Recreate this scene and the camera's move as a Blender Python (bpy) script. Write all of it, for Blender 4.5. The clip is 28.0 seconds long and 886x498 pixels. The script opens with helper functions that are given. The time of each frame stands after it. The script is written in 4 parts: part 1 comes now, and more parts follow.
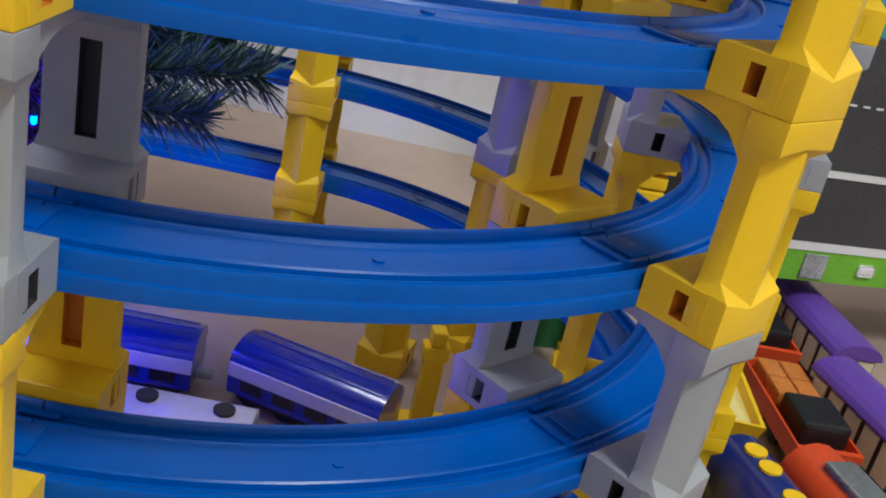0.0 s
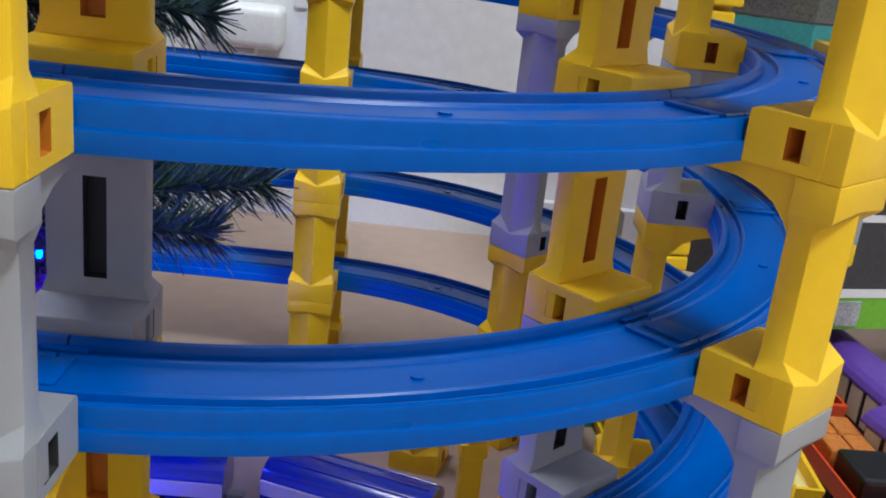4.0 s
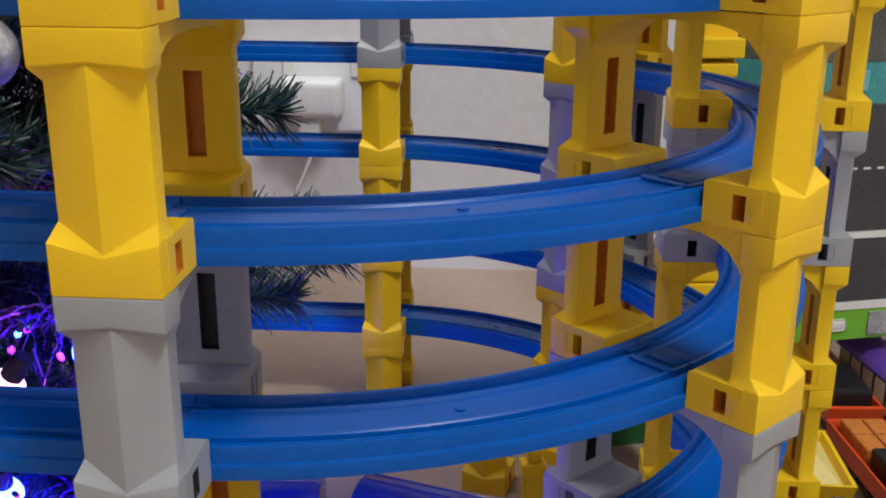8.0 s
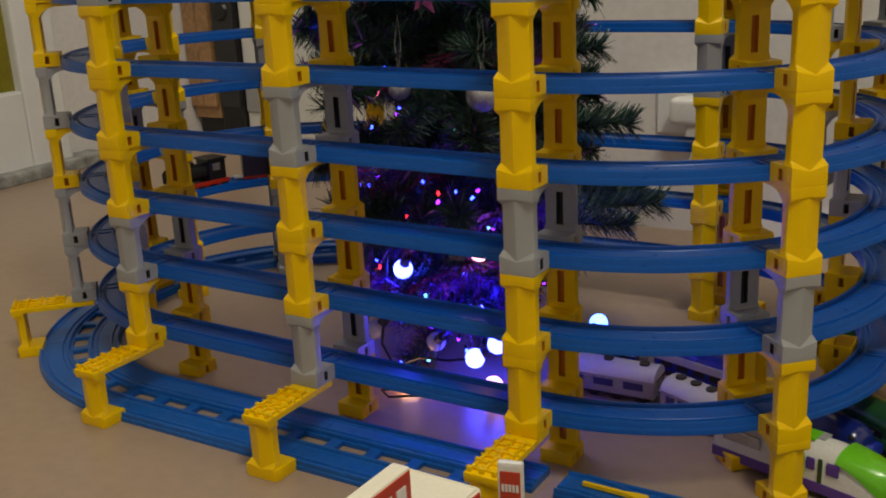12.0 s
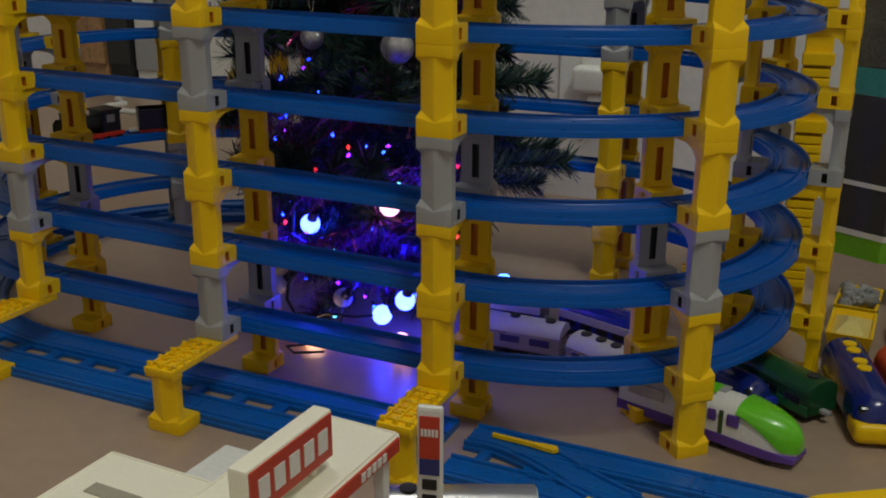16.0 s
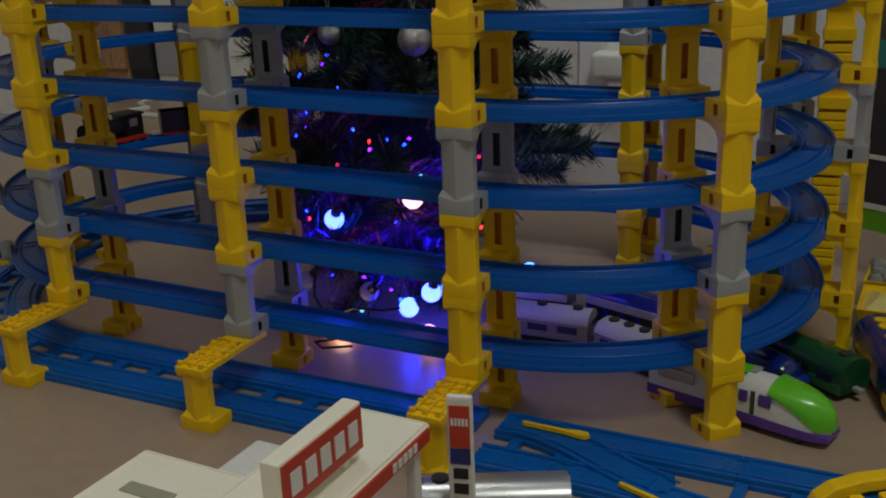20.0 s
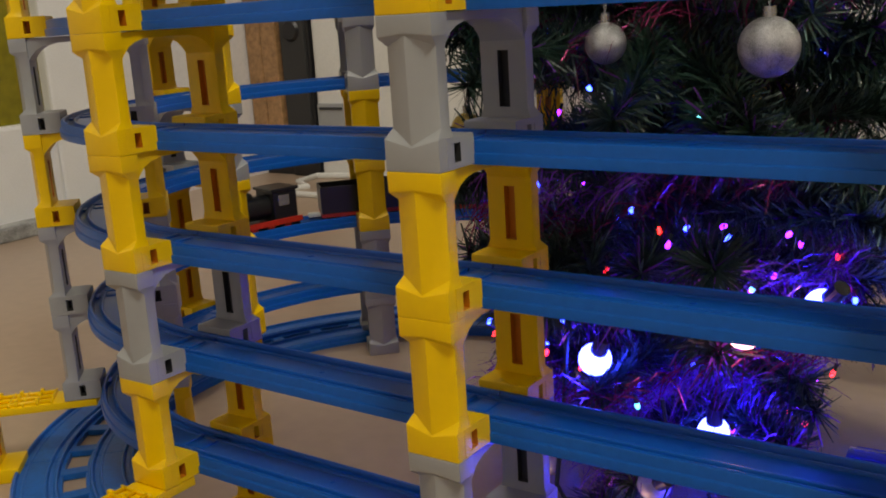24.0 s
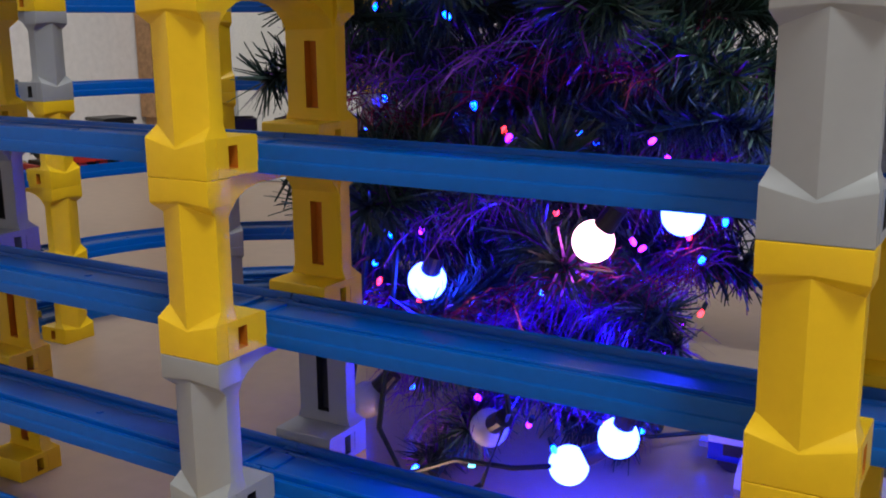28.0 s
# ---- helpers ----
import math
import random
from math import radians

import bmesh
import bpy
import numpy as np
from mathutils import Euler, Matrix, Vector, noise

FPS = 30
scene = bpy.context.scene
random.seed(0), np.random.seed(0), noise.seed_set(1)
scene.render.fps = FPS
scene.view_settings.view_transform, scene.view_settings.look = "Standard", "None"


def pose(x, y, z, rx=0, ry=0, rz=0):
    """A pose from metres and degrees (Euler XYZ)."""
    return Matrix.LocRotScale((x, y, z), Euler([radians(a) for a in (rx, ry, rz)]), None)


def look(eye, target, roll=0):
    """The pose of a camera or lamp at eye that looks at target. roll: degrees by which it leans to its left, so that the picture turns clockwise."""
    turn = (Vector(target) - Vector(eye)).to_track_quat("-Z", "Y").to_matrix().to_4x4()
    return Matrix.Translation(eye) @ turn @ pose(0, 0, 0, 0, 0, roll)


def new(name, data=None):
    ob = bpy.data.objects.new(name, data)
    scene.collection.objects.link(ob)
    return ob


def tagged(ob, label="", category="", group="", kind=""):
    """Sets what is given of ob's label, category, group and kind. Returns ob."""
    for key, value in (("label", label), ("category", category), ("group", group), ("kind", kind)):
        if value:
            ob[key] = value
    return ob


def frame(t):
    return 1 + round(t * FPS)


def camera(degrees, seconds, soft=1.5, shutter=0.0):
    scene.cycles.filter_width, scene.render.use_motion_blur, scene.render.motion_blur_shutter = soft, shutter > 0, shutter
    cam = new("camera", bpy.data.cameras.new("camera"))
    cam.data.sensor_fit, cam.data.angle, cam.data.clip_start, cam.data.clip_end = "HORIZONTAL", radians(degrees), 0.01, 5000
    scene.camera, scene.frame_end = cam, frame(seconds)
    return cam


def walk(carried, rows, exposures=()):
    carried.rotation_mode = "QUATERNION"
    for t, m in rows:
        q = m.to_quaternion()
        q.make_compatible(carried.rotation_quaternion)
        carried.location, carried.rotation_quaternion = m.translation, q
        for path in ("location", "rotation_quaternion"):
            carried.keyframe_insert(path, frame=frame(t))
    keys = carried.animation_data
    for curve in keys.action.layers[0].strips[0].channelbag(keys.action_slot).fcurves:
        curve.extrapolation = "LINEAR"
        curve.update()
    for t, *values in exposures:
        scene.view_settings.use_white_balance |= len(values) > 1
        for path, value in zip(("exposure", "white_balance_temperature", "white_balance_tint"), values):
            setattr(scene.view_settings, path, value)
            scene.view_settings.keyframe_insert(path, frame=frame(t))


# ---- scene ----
cam = camera(47.45, 28.0, soft=1.9)
PATH = [
    (0.0, pose(0.1026, -0.1815, 0.3058, 66.52, -11.66, 3.20)),
    (0.5, pose(0.0997, -0.1803, 0.3037, 66.40, -11.37, 1.89)),
    (1.0, pose(0.1045, -0.1782, 0.2978, 65.82, -10.72, 2.37)),
    (1.5, pose(0.0959, -0.1773, 0.2934, 65.31, -10.52, 3.72)),
    (2.0, pose(0.1094, -0.1696, 0.2969, 66.86, -10.00, 2.77)),
    (2.5, pose(0.1091, -0.1709, 0.2951, 68.26, -9.44, -0.03)),
    (3.0, pose(0.0892, -0.1655, 0.3177, 72.58, -8.14, 0.75)),
    (3.5, pose(0.0849, -0.1698, 0.3148, 71.76, -6.62, 1.79)),
    (4.0, pose(0.0948, -0.1637, 0.3067, 71.02, -5.93, 1.44)),
    (4.5, pose(0.0705, -0.1656, 0.2917, 69.72, -7.62, 0.25)),
    (6.5, pose(0.0657, -0.1458, 0.2943, 70.61, -4.83, 3.31)),
    (7.0, pose(0.0596, -0.1472, 0.3021, 71.58, -4.26, 3.59)),
    (7.5, pose(0.0629, -0.1517, 0.3016, 71.86, -2.80, 3.59)),
    (8.0, pose(0.1084, -0.2303, 0.3407, 72.62, -0.41, 4.05)),
    (8.5, pose(0.1477, -0.3212, 0.3724, 72.89, 3.83, 11.67)),
    (9.0, pose(0.1842, -0.3846, 0.4000, 73.79, 1.93, 19.53)),
    (9.5, pose(0.1995, -0.4586, 0.4065, 72.89, 0.29, 23.46)),
    (10.0, pose(0.2106, -0.5084, 0.3968, 71.90, -0.20, 26.44)),
    (10.5, pose(0.2334, -0.5183, 0.4043, 69.03, -0.55, 27.23)),
    (11.0, pose(0.2897, -0.5507, 0.4287, 72.89, 1.45, 27.62)),
    (11.5, pose(0.3468, -0.5989, 0.4451, 72.78, 3.21, 29.48)),
    (12.0, pose(0.3354, -0.6358, 0.4258, 73.20, 2.73, 30.70)),
    (12.5, pose(0.3150, -0.6420, 0.4120, 71.49, 1.26, 31.89)),
    (14.5, pose(0.3031, -0.6439, 0.4077, 71.24, 0.61, 30.35)),
    (15.0, pose(0.3028, -0.6460, 0.4075, 71.97, 0.13, 29.43)),
    (15.5, pose(0.3067, -0.6460, 0.4053, 72.00, -0.13, 27.24)),
    (16.0, pose(0.3143, -0.6464, 0.4044, 71.78, -0.28, 24.83)),
    (16.5, pose(0.3162, -0.6485, 0.4028, 71.28, -0.68, 23.70)),
    (17.0, pose(0.3168, -0.6480, 0.4037, 70.63, 0.03, 23.50)),
    (17.5, pose(0.3151, -0.6483, 0.4019, 70.63, 1.21, 25.04)),
    (18.0, pose(0.3138, -0.6500, 0.4016, 70.62, 1.62, 25.41)),
    (18.5, pose(0.3146, -0.6495, 0.4015, 70.69, 1.93, 25.48)),
    (19.0, pose(0.3141, -0.6498, 0.4014, 70.89, 2.24, 25.34)),
    (19.5, pose(0.3148, -0.6500, 0.4013, 71.05, 2.32, 25.30)),
    (20.0, pose(0.3163, -0.6464, 0.4021, 71.42, 2.13, 25.61)),
    (20.5, pose(0.3116, -0.6483, 0.4048, 70.77, 1.23, 25.90)),
    (21.0, pose(0.3095, -0.6470, 0.4065, 71.48, 1.02, 26.41)),
    (21.5, pose(0.3030, -0.6452, 0.4069, 72.14, 1.65, 26.95)),
    (22.0, pose(0.2760, -0.6226, 0.3971, 74.56, 0.84, 30.93)),
    (22.5, pose(0.2400, -0.5719, 0.3741, 76.71, 1.57, 34.11)),
    (24.5, pose(-0.0071, -0.3137, 0.3053, 76.51, 3.78, 34.11)),
    (25.0, pose(-0.0430, -0.3113, 0.2899, 76.62, 2.67, 34.38)),
    (25.5, pose(-0.0618, -0.2760, 0.2890, 74.98, 5.42, 37.57)),
    (26.0, pose(-0.0871, -0.2594, 0.2654, 75.34, 3.81, 34.81)),
    (26.5, pose(-0.0834, -0.2520, 0.2646, 72.76, 2.28, 28.36)),
    (27.0, pose(-0.0387, -0.2345, 0.2830, 68.75, 0.99, 29.08)),
    (27.5, pose(0.0010, -0.2398, 0.2503, 74.11, 1.16, 31.23)),
    (28.0, pose(0.0535, -0.2577, 0.2409, 77.61, 0.54, 30.29)),
]
walk(cam, PATH, exposures=[(0, -0.14, 5650, 14), (2, -0.11, 5550, 13), (4, 0.01, 5450, 15), (7, -0.2, 5300, 16), (8, -0.21, 5900, 17), (9, -0.35, 6000, 13), (10, -0.67, 6000, 11), (11, -0.85, 6600, 10), (12.5, -1.08, 7300, 12), (15, -1.45, 6800, 9), (17, -1.38, 6200, 7), (19, -1.71, 6200, 8), (21, -1.64, 6150, 7), (22, -1.41, 6700, 9), (23, -1.0, 6700, 11), (24.5, -0.54, 7200, 13), (25, -0.44, 7150, 13), (26, 0.1, 7050, 14), (27, -0.37, 6500, 15), (28, -0.37, 5950, 15)])

# ---------------------------------------------------------------- light
world = bpy.data.worlds.new("room_air")
scene.world = world
world.use_nodes = True
world.node_tree.nodes["Background"].inputs[0].default_value = (0.62, 0.66, 0.75, 1)
world.node_tree.nodes["Background"].inputs[1].default_value = 0.03


def area(name, m, sx, sy, watts, colour):
    la = bpy.data.lights.new(name, "AREA")
    la.shape, la.size, la.size_y, la.energy, la.color = "RECTANGLE", sx, sy, watts, colour
    ob = new(name, la)
    ob.matrix_world = m
    return ob


area("ceiling_and_fill_lamp", look((0.92, -0.72, 2.30), (0.0, 0.1, 0)), 0.50, 0.50, 45, (0.97, 1.0, 0.88))
# added fill with no known source, lifts the floor and wall at the back
area("ceiling_and_fill_lamp", look((-0.45, 0.30, 2.30), (-0.35, 0.45, 0)), 0.50, 0.50, 20, (0.99, 0.98, 0.93))


# ---------------------------------------------------------------- materials
def mat(name, col, rough=0.4, metal=0.0, vary=0.03, scale=60.0, bump=0.006, spec=0.5, col2=None, emit=None, power=0.0,
        trans=0.0, alpha=1.0, speck=0.0, coat=0.0):
    """Procedural surface: base colour broken up at two scales, with fine relief."""
    m = bpy.data.materials.new(name)
    m.use_nodes = True
    nt = m.node_tree
    b = nt.nodes["Principled BSDF"]
    tc = nt.nodes.new("ShaderNodeTexCoord")
    n1 = nt.nodes.new("ShaderNodeTexNoise")
    n2 = nt.nodes.new("ShaderNodeTexNoise")
    n1.inputs["Scale"].default_value, n2.inputs["Scale"].default_value = scale * 0.2, scale * 6
    n1.inputs["Detail"].default_value = 4
    for n in (n1, n2):
        nt.links.new(tc.outputs["Object"], n.inputs["Vector"])
    mix = nt.nodes.new("ShaderNodeMath")
    mix.operation = "ADD"
    nt.links.new(n1.outputs["Fac"], mix.inputs[0])
    nt.links.new(n2.outputs["Fac"], mix.inputs[1])
    ramp = nt.nodes.new("ShaderNodeValToRGB")
    c2 = col2 or tuple(min(1, c * (1 + 2.2 * vary)) for c in col)
    c1 = tuple(c * (1 - 2.2 * vary) for c in col)
    ramp.color_ramp.elements[0].position, ramp.color_ramp.elements[1].position = 0.35, 0.65
    ramp.color_ramp.elements[0].color, ramp.color_ramp.elements[1].color = (*c1, 1), (*c2, 1)
    half = nt.nodes.new("ShaderNodeMath")
    half.operation = "MULTIPLY"
    half.inputs[1].default_value = 0.5
    nt.links.new(mix.outputs[0], half.inputs[0])
    nt.links.new(half.outputs[0], ramp.inputs["Fac"])
    nt.links.new(ramp.outputs["Color"], b.inputs["Base Color"])
    rr = nt.nodes.new("ShaderNodeMapRange")
    rr.inputs["To Min"].default_value, rr.inputs["To Max"].default_value = max(0.03, rough - 0.10), min(1, rough + 0.10)
    nt.links.new(n1.outputs["Fac"], rr.inputs["Value"])
    nt.links.new(rr.outputs["Result"], b.inputs["Roughness"])
    b.inputs["Metallic"].default_value = metal
    b.inputs["Specular IOR Level"].default_value = spec
    b.inputs["Coat Weight"].default_value = coat
    b.inputs["Transmission Weight"].default_value = trans
    if emit:
        b.inputs["Emission Color"].default_value = (*emit, 1)
        b.inputs["Emission Strength"].default_value = power
    if bump:
        bp = nt.nodes.new("ShaderNodeBump")
        bp.inputs["Strength"].default_value, bp.inputs["Distance"].default_value = bump * 4, 0.0006
        nt.links.new(n2.outputs["Fac"], bp.inputs["Height"])
        nt.links.new(bp.outputs["Normal"], b.inputs["Normal"])
    return m


YEL = mat("yellow_plastic", (0.92, 0.575, 0.003), 0.36, vary=0.010, scale=30, bump=0.0015, spec=0.32)
GRY = mat("grey_plastic", (0.345, 0.35, 0.355), 0.38, vary=0.010, scale=30, bump=0.0015)
BLU = mat("blue_plastic", (0.0015, 0.088, 0.41), 0.30, vary=0.035, scale=40, bump=0.003, spec=0.26)
BLU2 = mat("ground_rail_blue", (0.002, 0.108, 0.43), 0.34, vary=0.08, scale=40, bump=0.004, spec=0.38)
# orange-brown painted inside yellow piers' slots and holes to stand for shade
ORG = mat("yellow_recess_shade", (0.60, 0.19, 0.006), 0.5)
# near-black of grilles and vents; in grey piers, shade painted into recesses
DRK = mat("dark_trim_and_shade", (0.03, 0.03, 0.03), 0.6)
BLK = mat("black_plastic", (0.012, 0.012, 0.014), 0.35)
RED = mat("red_plastic", (0.55, 0.03, 0.012), 0.38)
SGN = mat("sign_red", (0.50, 0.045, 0.018), 0.35)
RED2 = mat("orange_red_plastic", (0.72, 0.075, 0.012), 0.35)
ORP = mat("orange_load", (0.62, 0.20, 0.03), 0.5, vary=0.12)
WHT = mat("white_plastic", (0.74, 0.73, 0.70), 0.38)
CRM = mat("cream_plastic", (0.90, 0.85, 0.70), 0.42, vary=0.015)
CRM2 = mat("cream_body", (0.66, 0.60, 0.40), 0.42)
GRN = mat("lime_plastic", (0.14, 0.55, 0.015), 0.28, coat=0.3)
DGN = mat("dark_green_plastic", (0.015, 0.075, 0.025), 0.30, coat=0.3)
PUR = mat("purple_plastic", (0.12, 0.05, 0.32), 0.38)
NVY = mat("navy_plastic", (0.008, 0.02, 0.17), 0.22, coat=0.4)
RBL = mat("royal_blue_roof", (0.012, 0.03, 0.33), 0.20, coat=0.5)
SIL = mat("silver_paint", (0.50, 0.50, 0.50), 0.28, metal=0.8)
GLS = mat("tinted_window", (0.02, 0.022, 0.03), 0.10)
GRN2 = mat("dark_leaf_green", (0.02, 0.16, 0.05), 0.4)
TEA = mat("teal_panel", (0.05, 0.27, 0.27), 0.45, vary=0.10)
ASP = mat("printed_asphalt", (0.045, 0.045, 0.05), 0.5, vary=0.12)
LIM = mat("lime_panel", (0.17, 0.45, 0.02), 0.45, vary=0.06)
WOOD = mat("oak_veneer", (0.36, 0.20, 0.09), 0.45, vary=0.16, scale=18)
WALL = mat("painted_wall", (0.72, 0.69, 0.68), 0.75, vary=0.03, scale=14, bump=0.06)
CEIL = mat("ceiling_paint", (0.8, 0.79, 0.77), 0.8, vary=0.02, scale=9)
FRAME = mat("white_gloss_frame", (0.78, 0.78, 0.78), 0.35, vary=0.02)
PANE = mat("olive_glass", (0.20, 0.17, 0.012), 0.12, vary=0.12, scale=8)
NEED = mat("tinsel_needles", (0.014, 0.043, 0.029), 0.45, vary=0.3, scale=90)
NEED2 = mat("frosted_needles", (0.12, 0.20, 0.17), 0.40, vary=0.35, scale=120)
TINS = mat("purple_tinsel", (0.32, 0.09, 0.62), 0.20, metal=0.4)
WIRE = mat("dark_green_wire", (0.008, 0.02, 0.010), 0.45)
SILB = mat("silver_glitter", (0.62, 0.62, 0.64), 0.32, metal=0.85, vary=0.35, scale=400, bump=0.25)
GOLB = mat("gold_glitter", (0.62, 0.42, 0.10), 0.30, metal=0.85, vary=0.35, scale=400, bump=0.25)
CABLE = mat("white_cable", (0.72, 0.71, 0.68), 0.4)
STONE = mat("grey_stone_load", (0.32, 0.32, 0.31), 0.7, vary=0.3, scale=160, bump=0.3)
FLOOR = mat("beige_vinyl", (0.385, 0.278, 0.202), 0.34, vary=0.03, scale=10, bump=0.003, spec=0.5)


def glow(name, col, power):
    m = bpy.data.materials.new(name)
    m.use_nodes = True
    b = m.node_tree.nodes["Principled BSDF"]
    b.inputs["Base Color"].default_value = (0.3, 0.3, 0.3, 1)
    b.inputs["Emission Color"].default_value = (*col, 1)
    b.inputs["Emission Strength"].default_value = power
    return m


G_BLUE = glow("blue_led", (0.006, 0.022, 1.0), 75)
G_WHITE = glow("blue_white_led", (0.020, 0.032, 1.0), 88)
G_RED = glow("red_led", (1.0, 0.02, 0.02), 11)
G_PINK = glow("pink_white_led", (1.0, 0.42, 0.52), 9)
G_WARM = glow("warm_led", (1.0, 0.55, 0.35), 16)
G_TEAL = glow("teal_led", (0.10, 0.62, 0.75), 7)
G_BACK = glow("blue_globe_led", (0.03, 0.10, 1.0), 38)
G_VIO = glow("violet_led", (0.16, 0.008, 1.0), 24)
MILK = mat("unlit_milky_globe", (0.55, 0.56, 0.62), 0.25, coat=0.3)


# ---------------------------------------------------------------- mesh helpers
def crease(bm, limit):
    """Mark the edges that stay sharp on a smoothly shaded mesh."""
    for e in bm.edges:
        if len(e.link_faces) == 2 and e.calc_face_angle(0) > limit:
            e.smooth = False


def obj(name, bm, material, parent=None, label="", loc=None, smooth=False):
    me = bpy.data.meshes.new(name)
    bmesh.ops.recalc_face_normals(bm, faces=bm.faces[:])
    if smooth:
        crease(bm, 0.75)
    bm.to_mesh(me)
    bm.free()
    for mm in (material if isinstance(material, (list, tuple)) else [material]):
        me.materials.append(mm)
    if smooth:
        me.polygons.foreach_set("use_smooth", [True] * len(me.polygons))
    ob = new(name, me)
    if parent is not None:
        ob.parent = parent
    if loc is not None:
        ob.location = loc
    if label:
        ob["label"] = label
    return ob


def part(name, bm, material, parent, label="", smooth=False):
    return obj(name, bm, material, parent, label, smooth=smooth)


def empty(name, m, label, category, group="", kind=""):
    ob = new(name)
    ob.empty_display_size = 0.01
    ob.matrix_basis = m
    return tagged(ob, label, category, group, kind)


def bx(bm, c, s, bevel=0.0, seg=2, m=None):
    r = bmesh.ops.create_cube(bm, size=1.0)
    vs = r["verts"]
    bmesh.ops.scale(bm, vec=s, verts=vs)
    if bevel > 0:
        es = list({e for v in vs for e in v.link_edges})
        r2 = bmesh.ops.bevel(bm, geom=es, offset=bevel, segments=seg, affect="EDGES", profile=0.6)
        vs = list({v for f in r2["faces"] for v in f.verts} | {v for v in vs if v.is_valid})
    bmesh.ops.translate(bm, vec=c, verts=vs)
    if m is not None:
        bmesh.ops.transform(bm, matrix=m, verts=vs)
    return vs


def cyl(bm, c, r, h, axis="z", seg=20, r2=None):
    a = bmesh.ops.create_cone(bm, cap_ends=True, segments=seg, radius1=r, radius2=r if r2 is None else r2, depth=h)
    rot = {"z": Matrix(), "x": Matrix.Rotation(radians(90), 4, "Y"), "y": Matrix.Rotation(radians(90), 4, "X")}[axis]
    bmesh.ops.transform(bm, matrix=Matrix.Translation(c) @ rot, verts=a["verts"])
    return a["verts"]


def ball(bm, c, r, u=20, v=12, scale=(1, 1, 1)):
    a = bmesh.ops.create_uvsphere(bm, u_segments=u, v_segments=v, radius=r)
    bmesh.ops.scale(bm, vec=scale, verts=a["verts"])
    bmesh.ops.translate(bm, vec=c, verts=a["verts"])
    return a["verts"]


def loft(bm, rings, cap=True, closed=True):
    """Skin a list of rings of points."""
    vr = [[bm.verts.new(p) for p in ring] for ring in rings]
    n = len(vr[0])
    for a, b in zip(vr, vr[1:]):
        for i in range(n if closed else n - 1):
            j = (i + 1) % n
            bm.faces.new((a[i], a[j], b[j], b[i]))
    if cap and closed:
        bm.faces.new(vr[0][::-1])
        bm.faces.new(vr[-1])
    return vr


def tube(bm, pts, r, seg=8):
    pts = [Vector(p) for p in pts]
    rings = []
    for i, p in enumerate(pts):
        d = (pts[min(i + 1, len(pts) - 1)] - pts[max(i - 1, 0)]).normalized()
        u = d.cross(Vector((0.13, 0.21, 0.97))).normalized()
        v = d.cross(u)
        rings.append([p + (u * math.cos(a) + v * math.sin(a)) * r for a in [2 * math.pi * k / seg for k in range(seg)]])
    loft(bm, rings)


def prism(bm, pts, axis_from, axis_to, plane="yz"):
    """Extrude a polygon given in one plane along the remaining axis."""
    def put(p, a):
        return (a, p[0], p[1]) if plane == "yz" else ((p[0], a, p[1]) if plane == "xz" else (p[0], p[1], a))
    loft(bm, [[put(p, axis_from) for p in pts], [put(p, axis_to) for p in pts]])


# ---------------------------------------------------------------- the room
def slab(name, c, s, material, label, category, kind="structure"):
    bm = bmesh.new()
    bx(bm, c, s)
    return tagged(obj(name, bm, material), label, category, kind=kind)


YB, YR = 0.80, 1.385
slab("floor", (0.0, -0.3, -0.05), (4.2, 3.6, 0.1), FLOOR, "glossy beige vinyl floor of the room", "floor")
slab("ceiling", (0.0, -0.3, 2.46), (4.2, 3.6, 0.1), CEIL, "white painted ceiling over the room", "ceiling")
slab("wall_north", (0.80, YB + 0.05, 1.2), (2.6, 0.1, 2.41), WALL, "off-white painted wall behind the toy tower", "wall")
slab("wall_recess", (-1.05, YR + 0.05, 1.2), (1.3, 0.1, 2.41), WALL, "off-white painted wall behind the cabinet", "wall")
slab("wall_return", (-0.45, 1.159, 1.2), (0.1, 0.52, 2.41), WALL, "off-white painted return of the wall", "wall")
slab("wall_south", (0.0, -2.05, 1.2), (4.2, 0.1, 2.41), WALL, "off-white painted wall behind the camera", "wall")
slab("wall_east", (2.05, -0.5, 1.2), (0.1, 3.0, 2.41), WALL, "off-white painted side wall", "wall")
slab("wall_west", (-1.56, -1.0, 1.2), (0.1, 2.0, 2.41), WALL, "off-white painted wall beside the glazed door", "wall")
slab("wall_corner", (-1.56, 1.14, 1.2), (0.1, 0.66, 2.41), WALL, "off-white painted wall between door and cabinet", "wall")
slab("baseboard", (0.8, YB - 0.006, 0.02), (2.5, 0.012, 0.04), FRAME, "low white skirting along the wall", "baseboard")


def glazed_door():
    d = empty("door_1", pose(-1.5, 0.0, 0), "white framed glazed door with olive glass", "door", kind="structure")
    for c, s in (((0, 0.75, 1.03), (0.05, 0.10, 2.06)), ((0, 0.05, 1.03), (0.05, 0.10, 2.06)),
                 ((0, 0.40, 0.09), (0.05, 0.60, 0.18)), ((0, 0.40, 2.0), (0.05, 0.60, 0.12))):
        bm = bmesh.new()
        bx(bm, c, s, 0.006)
        part("frame", bm, FRAME, d)
    bm = bmesh.new()
    bx(bm, (-0.005, 0.40, 1.06), (0.012, 0.60, 1.78))
    part("pane", bm, PANE, d, "olive tinted glass pane")
    bm = bmesh.new()
    bx(bm, (0.0, 0.4, 0.012), (0.12, 0.95, 0.024), 0.004)
    part("threshold", bm, STONE, d, "speckled stone threshold")
    bm = bmesh.new()
    bx(bm, (-0.04, 0.4, 2.24), (0.1, 0.82, 0.36))
    part("lintel", bm, WALL, d)


glazed_door()


